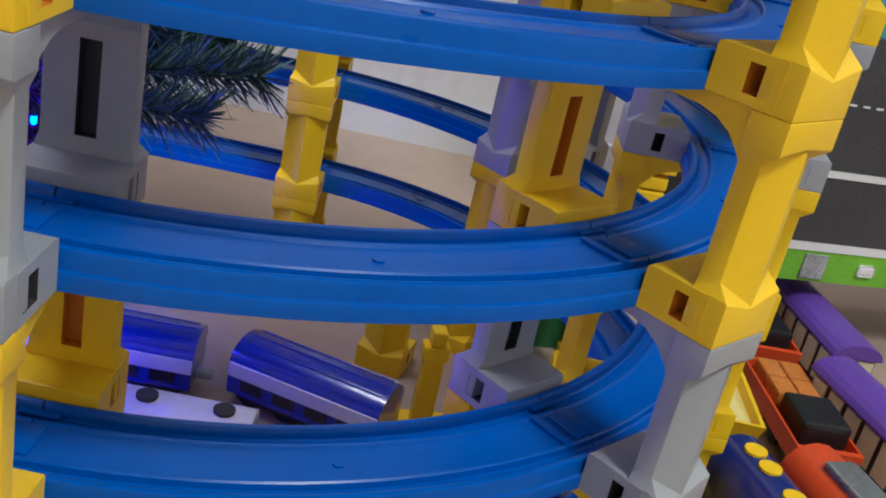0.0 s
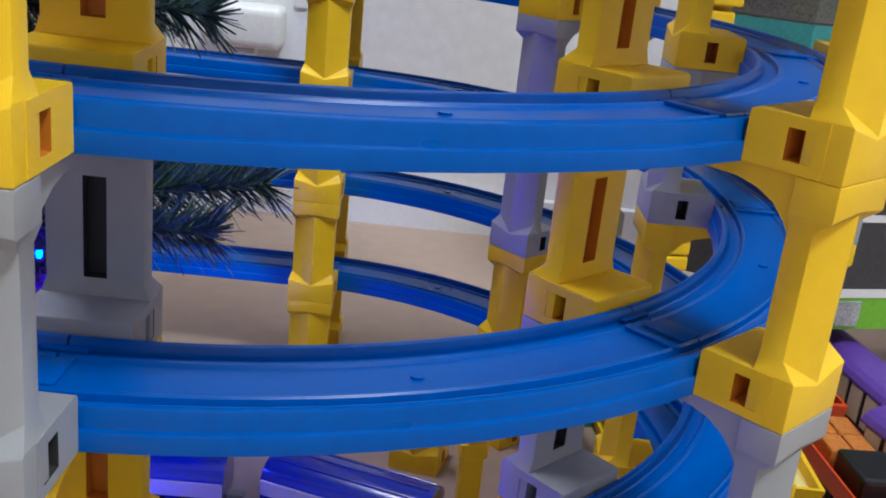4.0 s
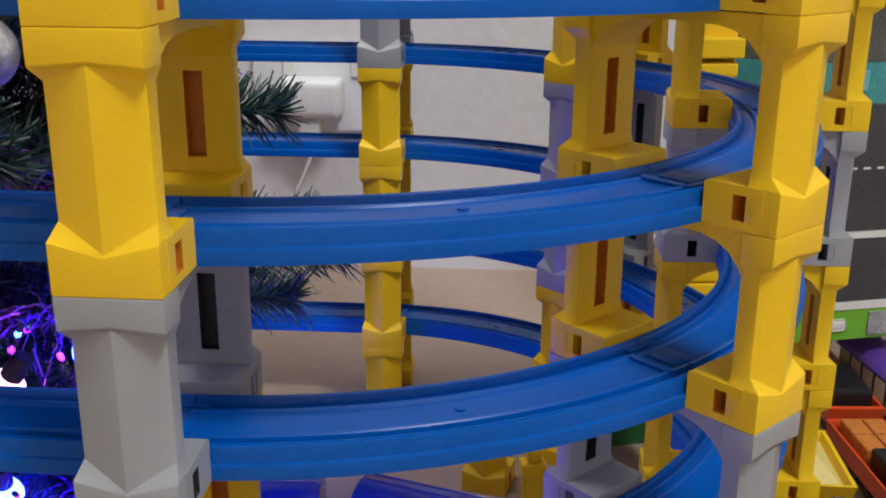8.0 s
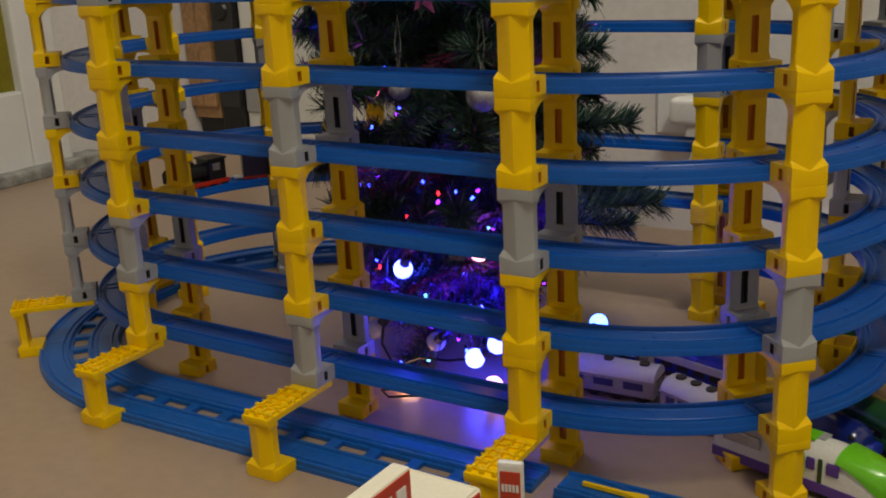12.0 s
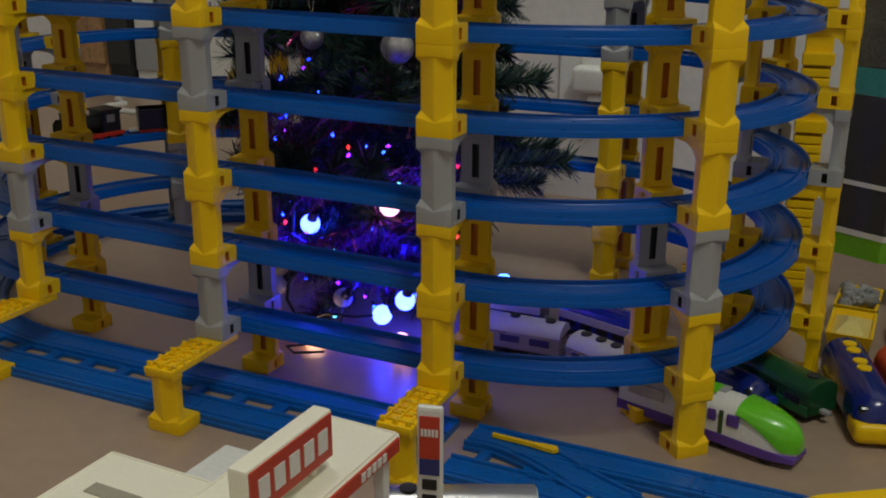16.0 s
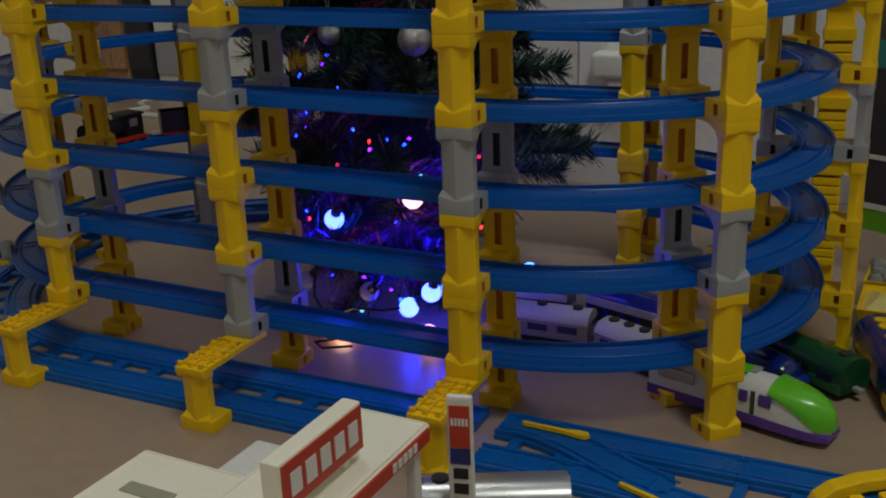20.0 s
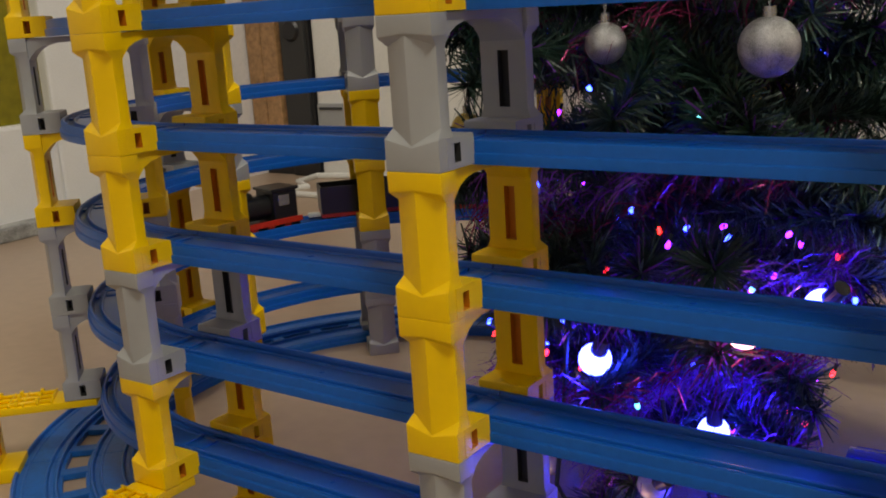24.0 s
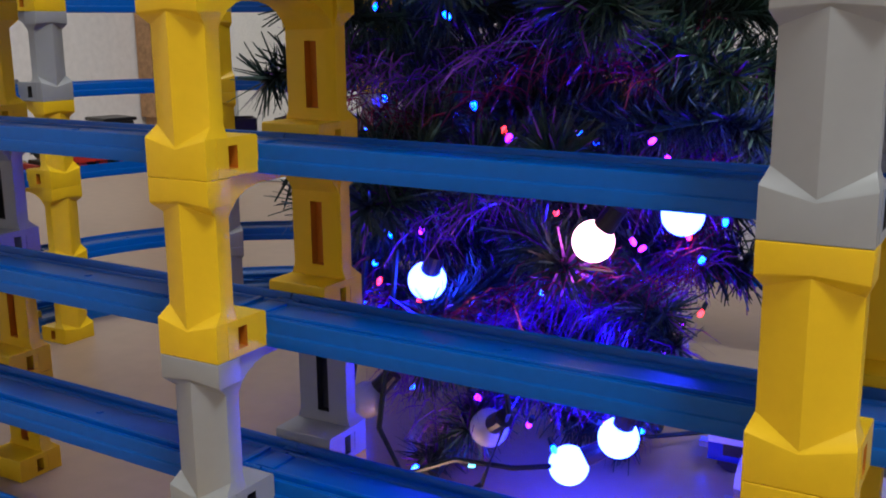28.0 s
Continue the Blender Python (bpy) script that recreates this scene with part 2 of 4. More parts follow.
def wooden_cabinet():
    c = empty("wooden_cabinet", pose(-1.463, YR - 0.004, 0), "oak veneered cabinet standing against the wall", "cabinet")
    bm = bmesh.new()
    bx(bm, (0, -0.085, 0.55), (0.086, 0.17, 1.02), 0.004)
    part("body", bm, WOOD, c)
    for sx in (-0.0212, 0.0212):
        bm = bmesh.new()
        bx(bm, (sx, -0.176, 0.55), (0.041, 0.012, 0.96), 0.003)
        part("door", bm, WOOD, c)
    bm = bmesh.new()
    bx(bm, (0, -0.08, 0.02), (0.08, 0.15, 0.04))
    part("plinth", bm, BLK, c)


def dark_speaker():
    c = empty("tower_speaker", pose(-1.379, YR - 0.004, 0), "tall narrow black loudspeaker beside the cabinet", "loudspeaker")
    bm = bmesh.new()
    bx(bm, (0, -0.085, 0.50), (0.074, 0.17, 1.0), 0.005)
    part("body", bm, BLK, c)
    bm = bmesh.new()
    bx(bm, (0, -0.174, 0.52), (0.064, 0.01, 0.90), 0.003)
    part("grille", bm, DRK, c)
    for z in (0.30, 0.46, 0.66):
        bm = bmesh.new()
        cyl(bm, (0, -0.181, z), 0.024, 0.008, "y", 24, 0.018)
        part("driver", bm, BLK, c, "round black driver cone")


def white_unit():
    c = empty("white_appliance", pose(-1.145, YR - 0.004, 0), "white upright appliance with a grey front panel and slots", "appliance")
    bm = bmesh.new()
    bx(bm, (0, -0.085, 0.30), (0.385, 0.16, 0.60), 0.006)
    part("body", bm, WHT, c)
    bm = bmesh.new()
    bx(bm, (-0.152, -0.167, 0.106), (0.074, 0.008, 0.092), 0.003)
    part("panel", bm, GRY, c, "mid-grey front panel")
    bm = bmesh.new()
    bx(bm, (-0.152, -0.1715, 0.142), (0.060, 0.004, 0.005), 0.001)
    part("slot", bm, DRK, c)
    for x in (0.11, 0.155):
        for z in (0.385, 0.355):
            bm = bmesh.new()
            bx(bm, (x, -0.166, z), (0.028, 0.004, 0.012), 0.003)
            part("vent", bm, DRK, c)


wooden_cabinet()
dark_speaker()
white_unit()


def socket(x, z, name="wall_socket"):
    s = empty(name, pose(x, YB, z), "white double wall socket", "socket")
    bm = bmesh.new()
    bx(bm, (0, -0.005, 0), (0.146, 0.010, 0.086), 0.002)
    part("plate", bm, FRAME, s)
    for sx in (-0.035, 0.035):
        bm = bmesh.new()
        bx(bm, (sx, -0.011, 0.022), (0.012, 0.004, 0.018), 0.001)
        part("switch", bm, WHT, s)
    return s


def charger(x, z):
    s = empty("plug_adapter", pose(x, YB - 0.0105, z), "white plug adapter with a lead, pushed into the socket", "charger")
    bm = bmesh.new()
    bx(bm, (0, -0.02, 0), (0.066, 0.040, 0.038), 0.008, 3)
    part("body", bm, WHT, s, smooth=True)
    bm = bmesh.new()
    bx(bm, (0, -0.026, -0.030), (0.020, 0.014, 0.022), 0.002)
    part("connector", bm, WHT, s)
    bm = bmesh.new()
    tube(bm, [(0, -0.026, -0.040), (0.0, -0.028, -0.06), (-0.012, -0.03, -0.09), (-0.04, -0.032, -0.125), (-0.075, -0.04, -0.165), (-0.11, -0.05, -0.182)], 0.0016)
    part("lead", bm, CABLE, s)


socket(-0.085, 0.188)
charger(-0.095, 0.183)


def floor_cable():
    bm = bmesh.new()
    tube(bm, [(-1.05, 1.30, 0.03), (-1.10, 1.24, 0.006), (-1.24, 1.22, 0.005), (-1.34, 1.20, 0.005), (-1.33, 1.13, 0.005), (-1.27, 1.09, 0.005), (-1.29, 1.05, 0.005),
              (-1.25, 1.02, 0.005), (-1.15, 1.02, 0.005), (-1.02, 1.00, 0.005), (-0.86, 1.02, 0.005)], 0.006)
    tagged(obj("floor_cable", bm, CABLE, smooth=True), "white power cable looping over the floor", "cable")


floor_cable()

# ---------------------------------------------------------------- the spiral tower
P, R, S, W = 0.066, 0.215, 0.430, 0.090
XR, XL, YC = 0.0135, 0.0135 - 0.430, 0.260
LEVELS = 7


def spot(key):
    """Plan place and heading of a column's track centre, with the little by which it stands off the true loop."""
    side, deg = key
    a = radians(deg)
    ox = XR - (1 - side) * S
    dx, dy = NUDGE.get(key, (0, 0))
    return Vector((ox + math.sin(a) * R + dx, YC - math.cos(a) * R + dy, 0)), a


NUDGE = {(1, 45): (0.0014, 0.0012), (1, 0): (-0.0042, -0.0017), (0.5, 0): (-0.0018, -0.0035), (0, 0): (-0.0019, 0.0022), (1, 180): (0.0064, 0.0017), (1, 135): (0.003, 0.001)}
# order round the loop: key, height offset, colour of each block from the floor (y yellow, g grey, . none)
COLS = [
    ((1, 45), -0.0109, "yygyyyy"), ((1, 0), -0.0104, ".yygyyg"), ((0.5, 0), -0.0080, ".gyygyy"), ((0, 0), -0.0080, ".ygyyyg"),
    ((0, -45), -0.0085, ".ggygyy"), ((0, -90), -0.0085, "yyygyyy"), ((0, -135), -0.0085, "ggyygyy"), ((0, -180), -0.0085, "yygyyyy"),
    ((0.5, 180), -0.0080, "ygyyygy"), ((1, 180), -0.0080, "yyyygyy"), ((1, 135), -0.009, "yyggygy"), ((1, 90), -0.010, "yyygyyy"),
]


def outline(h, y0, y1, zs):
    """Five-point plan of a leg: back edge at y1, ridge or flat front at y0."""
    return [(-h, y1, zs[0]), (-h, y0[0], zs[0]), (0, y0[1], zs[1]), (h, y0[0], zs[0]), (h, y1, zs[0])]


def round_edges(bm, r):
    """Soften the moulded outer edges."""
    bmesh.ops.recalc_face_normals(bm, faces=bm.faces[:])
    es = [e for e in bm.edges if len(e.link_faces) == 2 and e.calc_face_angle() > 0.45 and all(f.material_index == 0 for f in e.link_faces) and e.calc_length() > 0.004]
    bmesh.ops.bevel(bm, geom=es, offset=r, segments=2, affect="EDGES", profile=0.5, clamp_overlap=True)


def leg_mesh():
    bm = bmesh.new()
    foot, leg = (0.0142, (0.0, 0.0)), (0.0126, (0.0048, 0.0))
    rings = [outline(0.0140, (0.0002, 0.0002), 0.0116, (0.0, 0.0)), outline(*foot, 0.0116, (0.0003, 0.0003)),
             outline(*foot, 0.0116, (0.0140, 0.0104)), outline(0.0140, (0.0006, 0.0004), 0.0116, (0.0146, 0.0108)),
             outline(*leg, 0.0116, (0.0185, 0.0114)), outline(*leg, 0.0116, (0.0528, 0.0572)),
             outline(0.0140, (0.0006, 0.0004), 0.0116, (0.0562, 0.0577)), outline(*foot, 0.0116, (0.0570, 0.0582)),
             outline(*foot, 0.0116, (0.0656, 0.0656)), outline(0.0140, (0.0002, 0.0002), 0.0116, (0.06595, 0.06595))]
    vr = loft(bm, rings, cap=True)
    # slot cut into the face towards the rail, shade painted on its faces
    a, b = vr[4], vr[5]
    back = [f for f in bm.faces if set(f.verts) == {a[0], a[4], b[0], b[4]}][0]
    bm.faces.remove(back)
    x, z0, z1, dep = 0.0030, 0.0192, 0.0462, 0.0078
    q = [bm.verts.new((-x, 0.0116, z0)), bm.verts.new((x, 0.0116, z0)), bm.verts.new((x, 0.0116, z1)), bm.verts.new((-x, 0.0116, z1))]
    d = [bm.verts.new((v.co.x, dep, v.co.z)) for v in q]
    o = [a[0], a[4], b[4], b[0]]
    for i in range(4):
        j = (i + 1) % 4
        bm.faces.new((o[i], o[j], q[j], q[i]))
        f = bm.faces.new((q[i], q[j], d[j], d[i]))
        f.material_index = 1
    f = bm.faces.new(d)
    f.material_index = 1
    round_edges(bm, 0.0010)
    return bm


def clamp_mesh():
    """Box round a foot that holds the rail's edge, with a square hole in each side."""
    bm = bmesh.new()
    y0, y1, z0, z1, h, r = 0.0056, 0.0268, 0.0003, 0.0142, 0.0144, 0.0012
    hy0, hy1, hz0, hz1, deep = 0.0086, 0.0160, 0.0030, 0.0112, 0.0090
    # body without its two sides: rounded along the far top edge
    out = [(y0, z0), (y1, z0), (y1, z1 - r), (y1 - r * 0.3, z1 - r * 0.3), (y1 - r, z1), (y0, z1)]
    for a, b in zip(out, out[1:] + out[:1]):
        bm.faces.new([bm.verts.new(p) for p in ((-h, *a), (h, *a), (h, *b), (-h, *b))])
    hole = [(hy0, hz0), (hy1, hz0), (hy1, hz1), (hy0, hz1)]
    for s in (-1, 1):
        # four panels round the hole, then the pocket, its shade put in by colour
        for q in ([(y0, z0), (hy0, z0), (hy0, z1), (y0, z1)], [(hy1, z0), (y1, z0), (y1, z1 - r), (y1 - r * 0.3, z1 - r * 0.3), (y1 - r, z1), (hy1, z1)],
                  [(hy0, z0), (hy1, z0), (hy1, hz0), (hy0, hz0)], [(hy0, hz1), (hy1, hz1), (hy1, z1), (hy0, z1)]):
            bm.faces.new([bm.verts.new((s * h, *p)) for p in q])
        for a, b in zip(hole, hole[1:] + hole[:1]):
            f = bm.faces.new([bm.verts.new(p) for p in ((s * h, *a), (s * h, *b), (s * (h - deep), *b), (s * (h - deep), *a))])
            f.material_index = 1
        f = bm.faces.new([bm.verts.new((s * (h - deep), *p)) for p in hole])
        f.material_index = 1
    bmesh.ops.remove_doubles(bm, verts=bm.verts[:], dist=1e-6)
    return bm


def beam_mesh():
    bm = bmesh.new()
    y = 0.0112
    prof = [(y, 0.0657), (y, 0.050), (y + 0.0022, 0.0535), (y + 0.006, 0.0575), (y + 0.011, 0.0602), (y + 0.017, 0.0616), (W / 2, 0.0620)]
    prof += [(W - p[0], p[1]) for p in prof[-2::-1]]
    prism(bm, prof, -0.0120, 0.0120, "yz")
    return bm


def proto(name, bm, mats):
    me = bpy.data.meshes.new(name)
    bmesh.ops.recalc_face_normals(bm, faces=bm.faces[:])
    crease(bm, 0.55)
    bm.to_mesh(me)
    bm.free()
    for mm in mats:
        me.materials.append(mm)
    me.polygons.foreach_set("use_smooth", [True] * len(me.polygons))
    return me


MESH = {}
# second material: painted shade for each block's recesses
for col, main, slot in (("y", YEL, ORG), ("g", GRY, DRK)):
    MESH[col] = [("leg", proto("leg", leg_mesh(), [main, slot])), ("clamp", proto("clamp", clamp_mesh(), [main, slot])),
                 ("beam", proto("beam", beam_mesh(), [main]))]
FLIP = Matrix.Translation((0, W, 0)) @ Matrix.Rotation(math.pi, 4, "Z")


def pier_block(m, col, single=False):
    tone = "bright yellow" if col == "y" else "mid-grey"
    what = "plastic toy bridge pier, one leg under the spiral rail" if single else "plastic portal pier block stacked in the rail tower"
    b = empty("pier_block", m, f"{tone} {what}", "pier block", "pier blocks of the spiral tower")
    leg, clamp, beam = [me for _, me in MESH[col]]
    for name, me, t in (("leg", leg, Matrix()), ("leg", leg, FLIP), ("clamp", clamp, Matrix()), ("clamp", clamp, FLIP), ("beam", beam, Matrix())):
        if single and (t == Matrix()):
            continue
        o = new(name, me)
        o.parent = b
        o.matrix_basis = t
    return b


for key, dz, cols in COLS:
    c, a = spot(key)
    m0 = Matrix.Translation(c) @ Matrix.Rotation(a, 4, "Z") @ Matrix.Translation((0, -W / 2, 0))
    for k, col in enumerate(cols):
        z = k * P + dz
        if col == ".":
            pier_block(m0 @ Matrix.Translation((0, 0, 0.0)) @ Matrix.Diagonal((1, 1, (P + dz) / P, 1)), "y", single=True)
        elif k == 0:
            pier_block(m0 @ Matrix.Diagonal((1, 1, (P + dz) / P, 1)), col)
        else:
            pier_block(m0 @ Matrix.Translation((0, 0, z)), col)

# rail profile across its width: (offset, height)
HALF = [(0.0188, 0.0), (0.0188, 0.0043), (0.0185, 0.0048), (0.0177, 0.0051), (0.0175, 0.0057), (0.0174, 0.0097), (0.0170, 0.0104), (0.0161, 0.0107), (0.0151, 0.0104),
        (0.0146, 0.0097), (0.0141, 0.0073), (0.0135, 0.0069), (0.0104, 0.0069), (0.0098, 0.0072), (0.0093, 0.0090), (0.0087, 0.0095), (0.0078, 0.0093), (0.0072, 0.0085)]
PROF = [(-o, h) for o, h in HALF] + [(o, h) for o, h in HALF[::-1]]


def rail_mesh(path, wide=1.0, high=1.0):
    """Sweep the rail's profile along points with headings."""
    bm = bmesh.new()
    rings = []
    for p, h in path:
        n = Vector((-math.sin(h), math.cos(h), 0))
        rings.append([p + n * o * wide + Vector((0, 0, z * high)) for o, z in PROF])
    loft(bm, rings)
    return bm


def between(i):
    """Points of the rail from column i to the next one (towards smaller angle, left along the front)."""
    (k0, d0, _), (k1, d1, _) = COLS[i], COLS[(i + 1) % 12]
    p0, a0 = spot(k0)
    p1, a1 = spot(k1)
    gap = 0.0003
    pts = []
    if k0[0] != k1[0]:
        n = 2
        for j in range(n + 1):
            f = gap / 0.2 + (1 - 2 * gap / 0.2) * j / n
            pts.append((p0.lerp(p1, f) + Vector((0, 0, d0 + (d1 - d0) * f)), a0))
    else:
        e0, e1 = k0[1], k1[1]
        if abs(e1 - e0) > 180:
            e1 += 360 if e1 < e0 else -360
        n = 14
        ox = XR - (1 - k0[0]) * S
        for j in range(n + 1):
            f = gap / 0.17 + (1 - 2 * gap / 0.17) * j / n
            a = radians(e0 + (e1 - e0) * f)
            q = Vector((NUDGE.get(k0, (0, 0)))).lerp(Vector(NUDGE.get(k1, (0, 0))), f)
            pts.append((Vector((ox + math.sin(a) * R + q.x, YC - math.cos(a) * R + q.y, d0 + (d1 - d0) * f)), a))
    return pts, k0[0] != k1[0]


def joint_mark():
    bm = bmesh.new()
    bx(bm, (0, 0, 0.0086), (0.010, 0.0138, 0.0016), 0.0006)
    bx(bm, (-0.0105, 0, 0.0092), (0.003, 0.0184, 0.0012), 0.0004)
    bx(bm, (0.0, 0.0135, 0.0080), (0.012, 0.0026, 0.0012), 0.0004)
    bx(bm, (0.0, -0.0135, 0.0080), (0.012, 0.0026, 0.0012), 0.0004)
    return bm


JOINT = proto("joint_tongue", joint_mark(), [BLU])


def boss_mesh():
    bm = bmesh.new()
    cyl(bm, (0, 0, 0.0087), 0.0018, 0.0008, seg=14)
    return bm


BOSS = proto("moulding_mark", boss_mesh(), [BLU])
for i in range(12):
    pts, straight = between(i)
    me = proto("rail", rail_mesh(pts), [BLU])
    p, a = pts[0]
    pm, am = pts[len(pts) // 2]
    for k in range(1, LEVELS + 1):
        name = "straight_rail" if straight else "curved_rail"
        o = new(name, me)
        o.location = (0, 0, k * P)
        tagged(o, f"blue plastic {'straight' if straight else 'curved'} toy rail clamped between piers", "toy rail", group="rails of the spiral")
        for nm, mesh, q, h in (("joint_tongue", JOINT, p, a), ("moulding_mark", BOSS, pm, am)):
            t = new(nm, mesh)
            t.parent = o
            t.matrix_basis = Matrix.Translation(q) @ Matrix.Rotation(h, 4, "Z")


# ---------------------------------------------------------------- deck plates with a stub pier outside the tower
def stud_deck():
    bm = bmesh.new()
    bx(bm, (0, -0.0225, -0.0030), (0.0280, 0.0900, 0.0056), 0.0008)
    return bm


def stud_rows():
    bm = bmesh.new()
    for i in range(3):
        bx(bm, (-0.0100 + i * 0.0100, -0.0365, 0.0010), (0.0012, 0.054, 0.0030))
    return bm


DECK = proto("deck", stud_deck(), [YEL])
RIBS = proto("rib", stud_rows(), [YEL])
bmx = bmesh.new()
bx(bmx, (0, 0, 0.0018), (0.0040, 0.0026, 0.0048), 0.0005)
STUD = proto("stud", bmx, [YEL])
bmx = bmesh.new()
bx(bmx, (0, 0, 0), (0.027, 0.0012, 0.0030))
CROSS = proto("cross_rib", bmx, [YEL])
bmx = bmesh.new()
bx(bmx, (0, 0, 0.0055), (0.034, 0.026, 0.011), 0.0012)
BASE = proto("base", bmx, [YEL])
for key, dz, cols in COLS:
    if cols[0] != ".":
        continue
    c, a = spot(key)
    m0 = Matrix.Translation(c) @ Matrix.Rotation(a, 4, "Z") @ Matrix.Translation((0, -W / 2, 0))
    d = empty("deck_pier", m0, "yellow studded deck on a stub pier bridging the ground rails", "deck pier", "deck piers at the tower's foot")
    top = P + dz - 0.0002
    rows = [("leg", MESH["y"][0][1], Matrix.Translation((0, -0.066, 0)) @ Matrix.Diagonal((1, 1, (top - 0.001) / P, 1))),
            ("base", BASE, Matrix.Translation((0, -0.0525, 0))), ("deck", DECK, Matrix.Translation((0, 0, top))), ("rib", RIBS, Matrix.Translation((0, 0, top)))]
    for j in range(6):
        rows.append(("cross_rib", CROSS, Matrix.Translation((0, -0.0600 + j * 0.0100, top + 0.0008))))
    for sx in (-0.0105, 0.0, 0.0105):
        for y in (-0.0640, -0.0500, -0.0350, -0.0200):
            rows.append(("stud", STUD, Matrix.Translation((sx, y, top))))
    for nm, me, t in rows:
        o = new(nm, me)
        o.parent = d
        o.matrix_basis = t


# ---------------------------------------------------------------- rails on the floor
def lane_pts(off, u0, u1, n):
    """Points of a ground lane: u < 0 runs round the left loop (degrees), u >= 0 along the front (metres)."""
    out = []
    for j in range(n + 1):
        u = u0 + (u1 - u0) * j / n
        if u1 <= 0:
            a = radians(u)
            r = R - off
            out.append((Vector((XL + math.sin(a) * r, YC - math.cos(a) * r, 0)), a))
        else:
            bend = radians(7.0)
            x0 = 0.03 - XL
            if u <= x0:
                out.append((Vector((XL + u, YC - R + off, 0)), 0))
            else:
                d = u - x0
                out.append((Vector((0.03 + d * math.cos(bend) - off * math.sin(bend), YC - R + d * math.sin(bend) + off * math.cos(bend), 0)), bend))
    return out


def double_rail(u0, u1, n, curved):
    w = "curved" if curved else "straight"
    d = empty("double_rail", Matrix(), f"blue plastic double-track {w} toy rail on the floor", "toy rail", "ground rails")
    for off in (-0.072, -0.018):
        part("lane", rail_mesh(lane_pts(off, u0, u1, n), 0.92, 0.82), BLU2, d)
    k = 5
    mid = lane_pts(-0.045, u0, u1, k * 2)
    for j in range(k):
        p, a = mid[2 * j + 1]
        bm = bmesh.new()
        bx(bm, (0, 0, 0.0030), (0.0115, 0.0200, 0.0046), 0.0006)
        o = part("tie", bm, BLU2, d)
        o.matrix_basis = Matrix.Translation(p) @ Matrix.Rotation(a, 4, "Z")
    for sgn in (-1, 1):
        part("inner_rim", rim_strip([(p + Vector((math.sin(a), -math.cos(a), 0)) * sgn * 0.0095, a) for p, a in lane_pts(-0.045, u0, u1, n)]), BLU2, d)


def rim_strip(pts):
    bm = bmesh.new()
    rings = []
    for p, a in pts:
        nn = Vector((-math.sin(a), math.cos(a), 0))
        rings.append([p + nn * o + Vector((0, 0, z)) for o, z in ((-0.0014, 0.0006), (0.0014, 0.0006), (0.0014, 0.0046), (-0.0014, 0.0046))])
    loft(bm, rings)
    return bm


for e in range(4):
    double_rail(-180 + e * 45 + 0.1, -180 + (e + 1) * 45 - 0.1, 16, True)
for e in range(2):
    double_rail(e * 0.2145 + 0.0004, (e + 1) * 0.2145 - 0.0004, 2, False)


def loose_rail(pts, name, label, lift=0.0):
    """One loose rail: the lane itself with a joint tongue at its end and a moulding mark."""
    t = tagged(new(name), label, "toy rail", "ground rails")
    t.empty_display_size = 0.01
    part("lane", rail_mesh([(p + Vector((0, 0, lift)), a) for p, a in pts], 0.92, 0.82), BLU2, t)
    for nm, mesh, (p, a) in (("joint_tongue", JOINT2, pts[-1]), ("moulding_mark", BOSS2, pts[len(pts) // 2])):
        o = new(nm, mesh)
        o.parent = t
        o.matrix_basis = Matrix.Translation(p + Vector((0, 0, lift))) @ Matrix.Rotation(a, 4, "Z") @ Matrix.Diagonal((1, 0.92, 0.82, 1))
    return t


JOINT2 = proto("joint_tongue", joint_mark(), [BLU2])
BOSS2 = proto("moulding_mark", boss_mesh(), [BLU2])


def s_curve(p0, a0, p1, a1, n=18):
    p0, p1 = Vector(p0), Vector(p1)
    l = (p1 - p0).length * 0.4
    c0 = p0 + Vector((math.cos(a0), math.sin(a0), 0)) * l
    c1 = p1 - Vector((math.cos(a1), math.sin(a1), 0)) * l
    out = []
    for j in range(n + 1):
        t = j / n
        q = p0 * (1 - t) ** 3 + c0 * 3 * t * (1 - t) ** 2 + c1 * 3 * t * t * (1 - t) + p1 * t ** 3
        d = (c0 - p0) * (1 - t) ** 2 + (c1 - c0) * 2 * t * (1 - t) + (p1 - c1) * t * t
        out.append((q, math.atan2(d.y, d.x)))
    return out


def line_pts(x0, y0, x1, y1, n=2):
    a = math.atan2(y1 - y0, x1 - x0)
    return [(Vector((x0 + (x1 - x0) * k / n, y0 + (y1 - y0) * k / n, 0)), a) for k in range(n + 1)]


YU, YL = YC - R - 0.018, YC - R - 0.072
loose_rail(line_pts(0.0304, YU, 0.2185, YU), "points_rail", "blue plastic points rail on the floor with a yellow lever")
loose_rail(line_pts(0.2190, YU, 0.430, YU), "straight_rail", "blue plastic straight toy rail on the floor")
loose_rail(line_pts(0.0304, YL, 0.100, YL), "points_rail", "blue plastic points rail on the floor beside the siding")
loose_rail(s_curve((0.1003, YL, 0), 0, (0.215, YL - 0.014, 0), radians(-12)), "curved_rail", "blue plastic curved toy rail turning off the main line")
loose_rail(line_pts(0.2154, YL - 0.0141, 0.420, YL - 0.0576), "straight_rail", "blue plastic straight toy rail running off at a slant")
loose_rail(s_curve((0.045, YU, 0), radians(-4), (0.175, YL + 0.006, 0), radians(-14)), "crossover_rail", "blue plastic crossover rail between the two lanes", 0.0008)
bm = bmesh.new()
prism(bm, [(0.084, YU - 0.0175), (0.152, YU - 0.0175), (0.140, YL + 0.0175), (0.088, YL + 0.0175)], 0.0006, 0.0056, "xy")
tagged(obj("points_plate", bm, BLU2), "flat blue plastic web between the crossing rails", "toy rail")
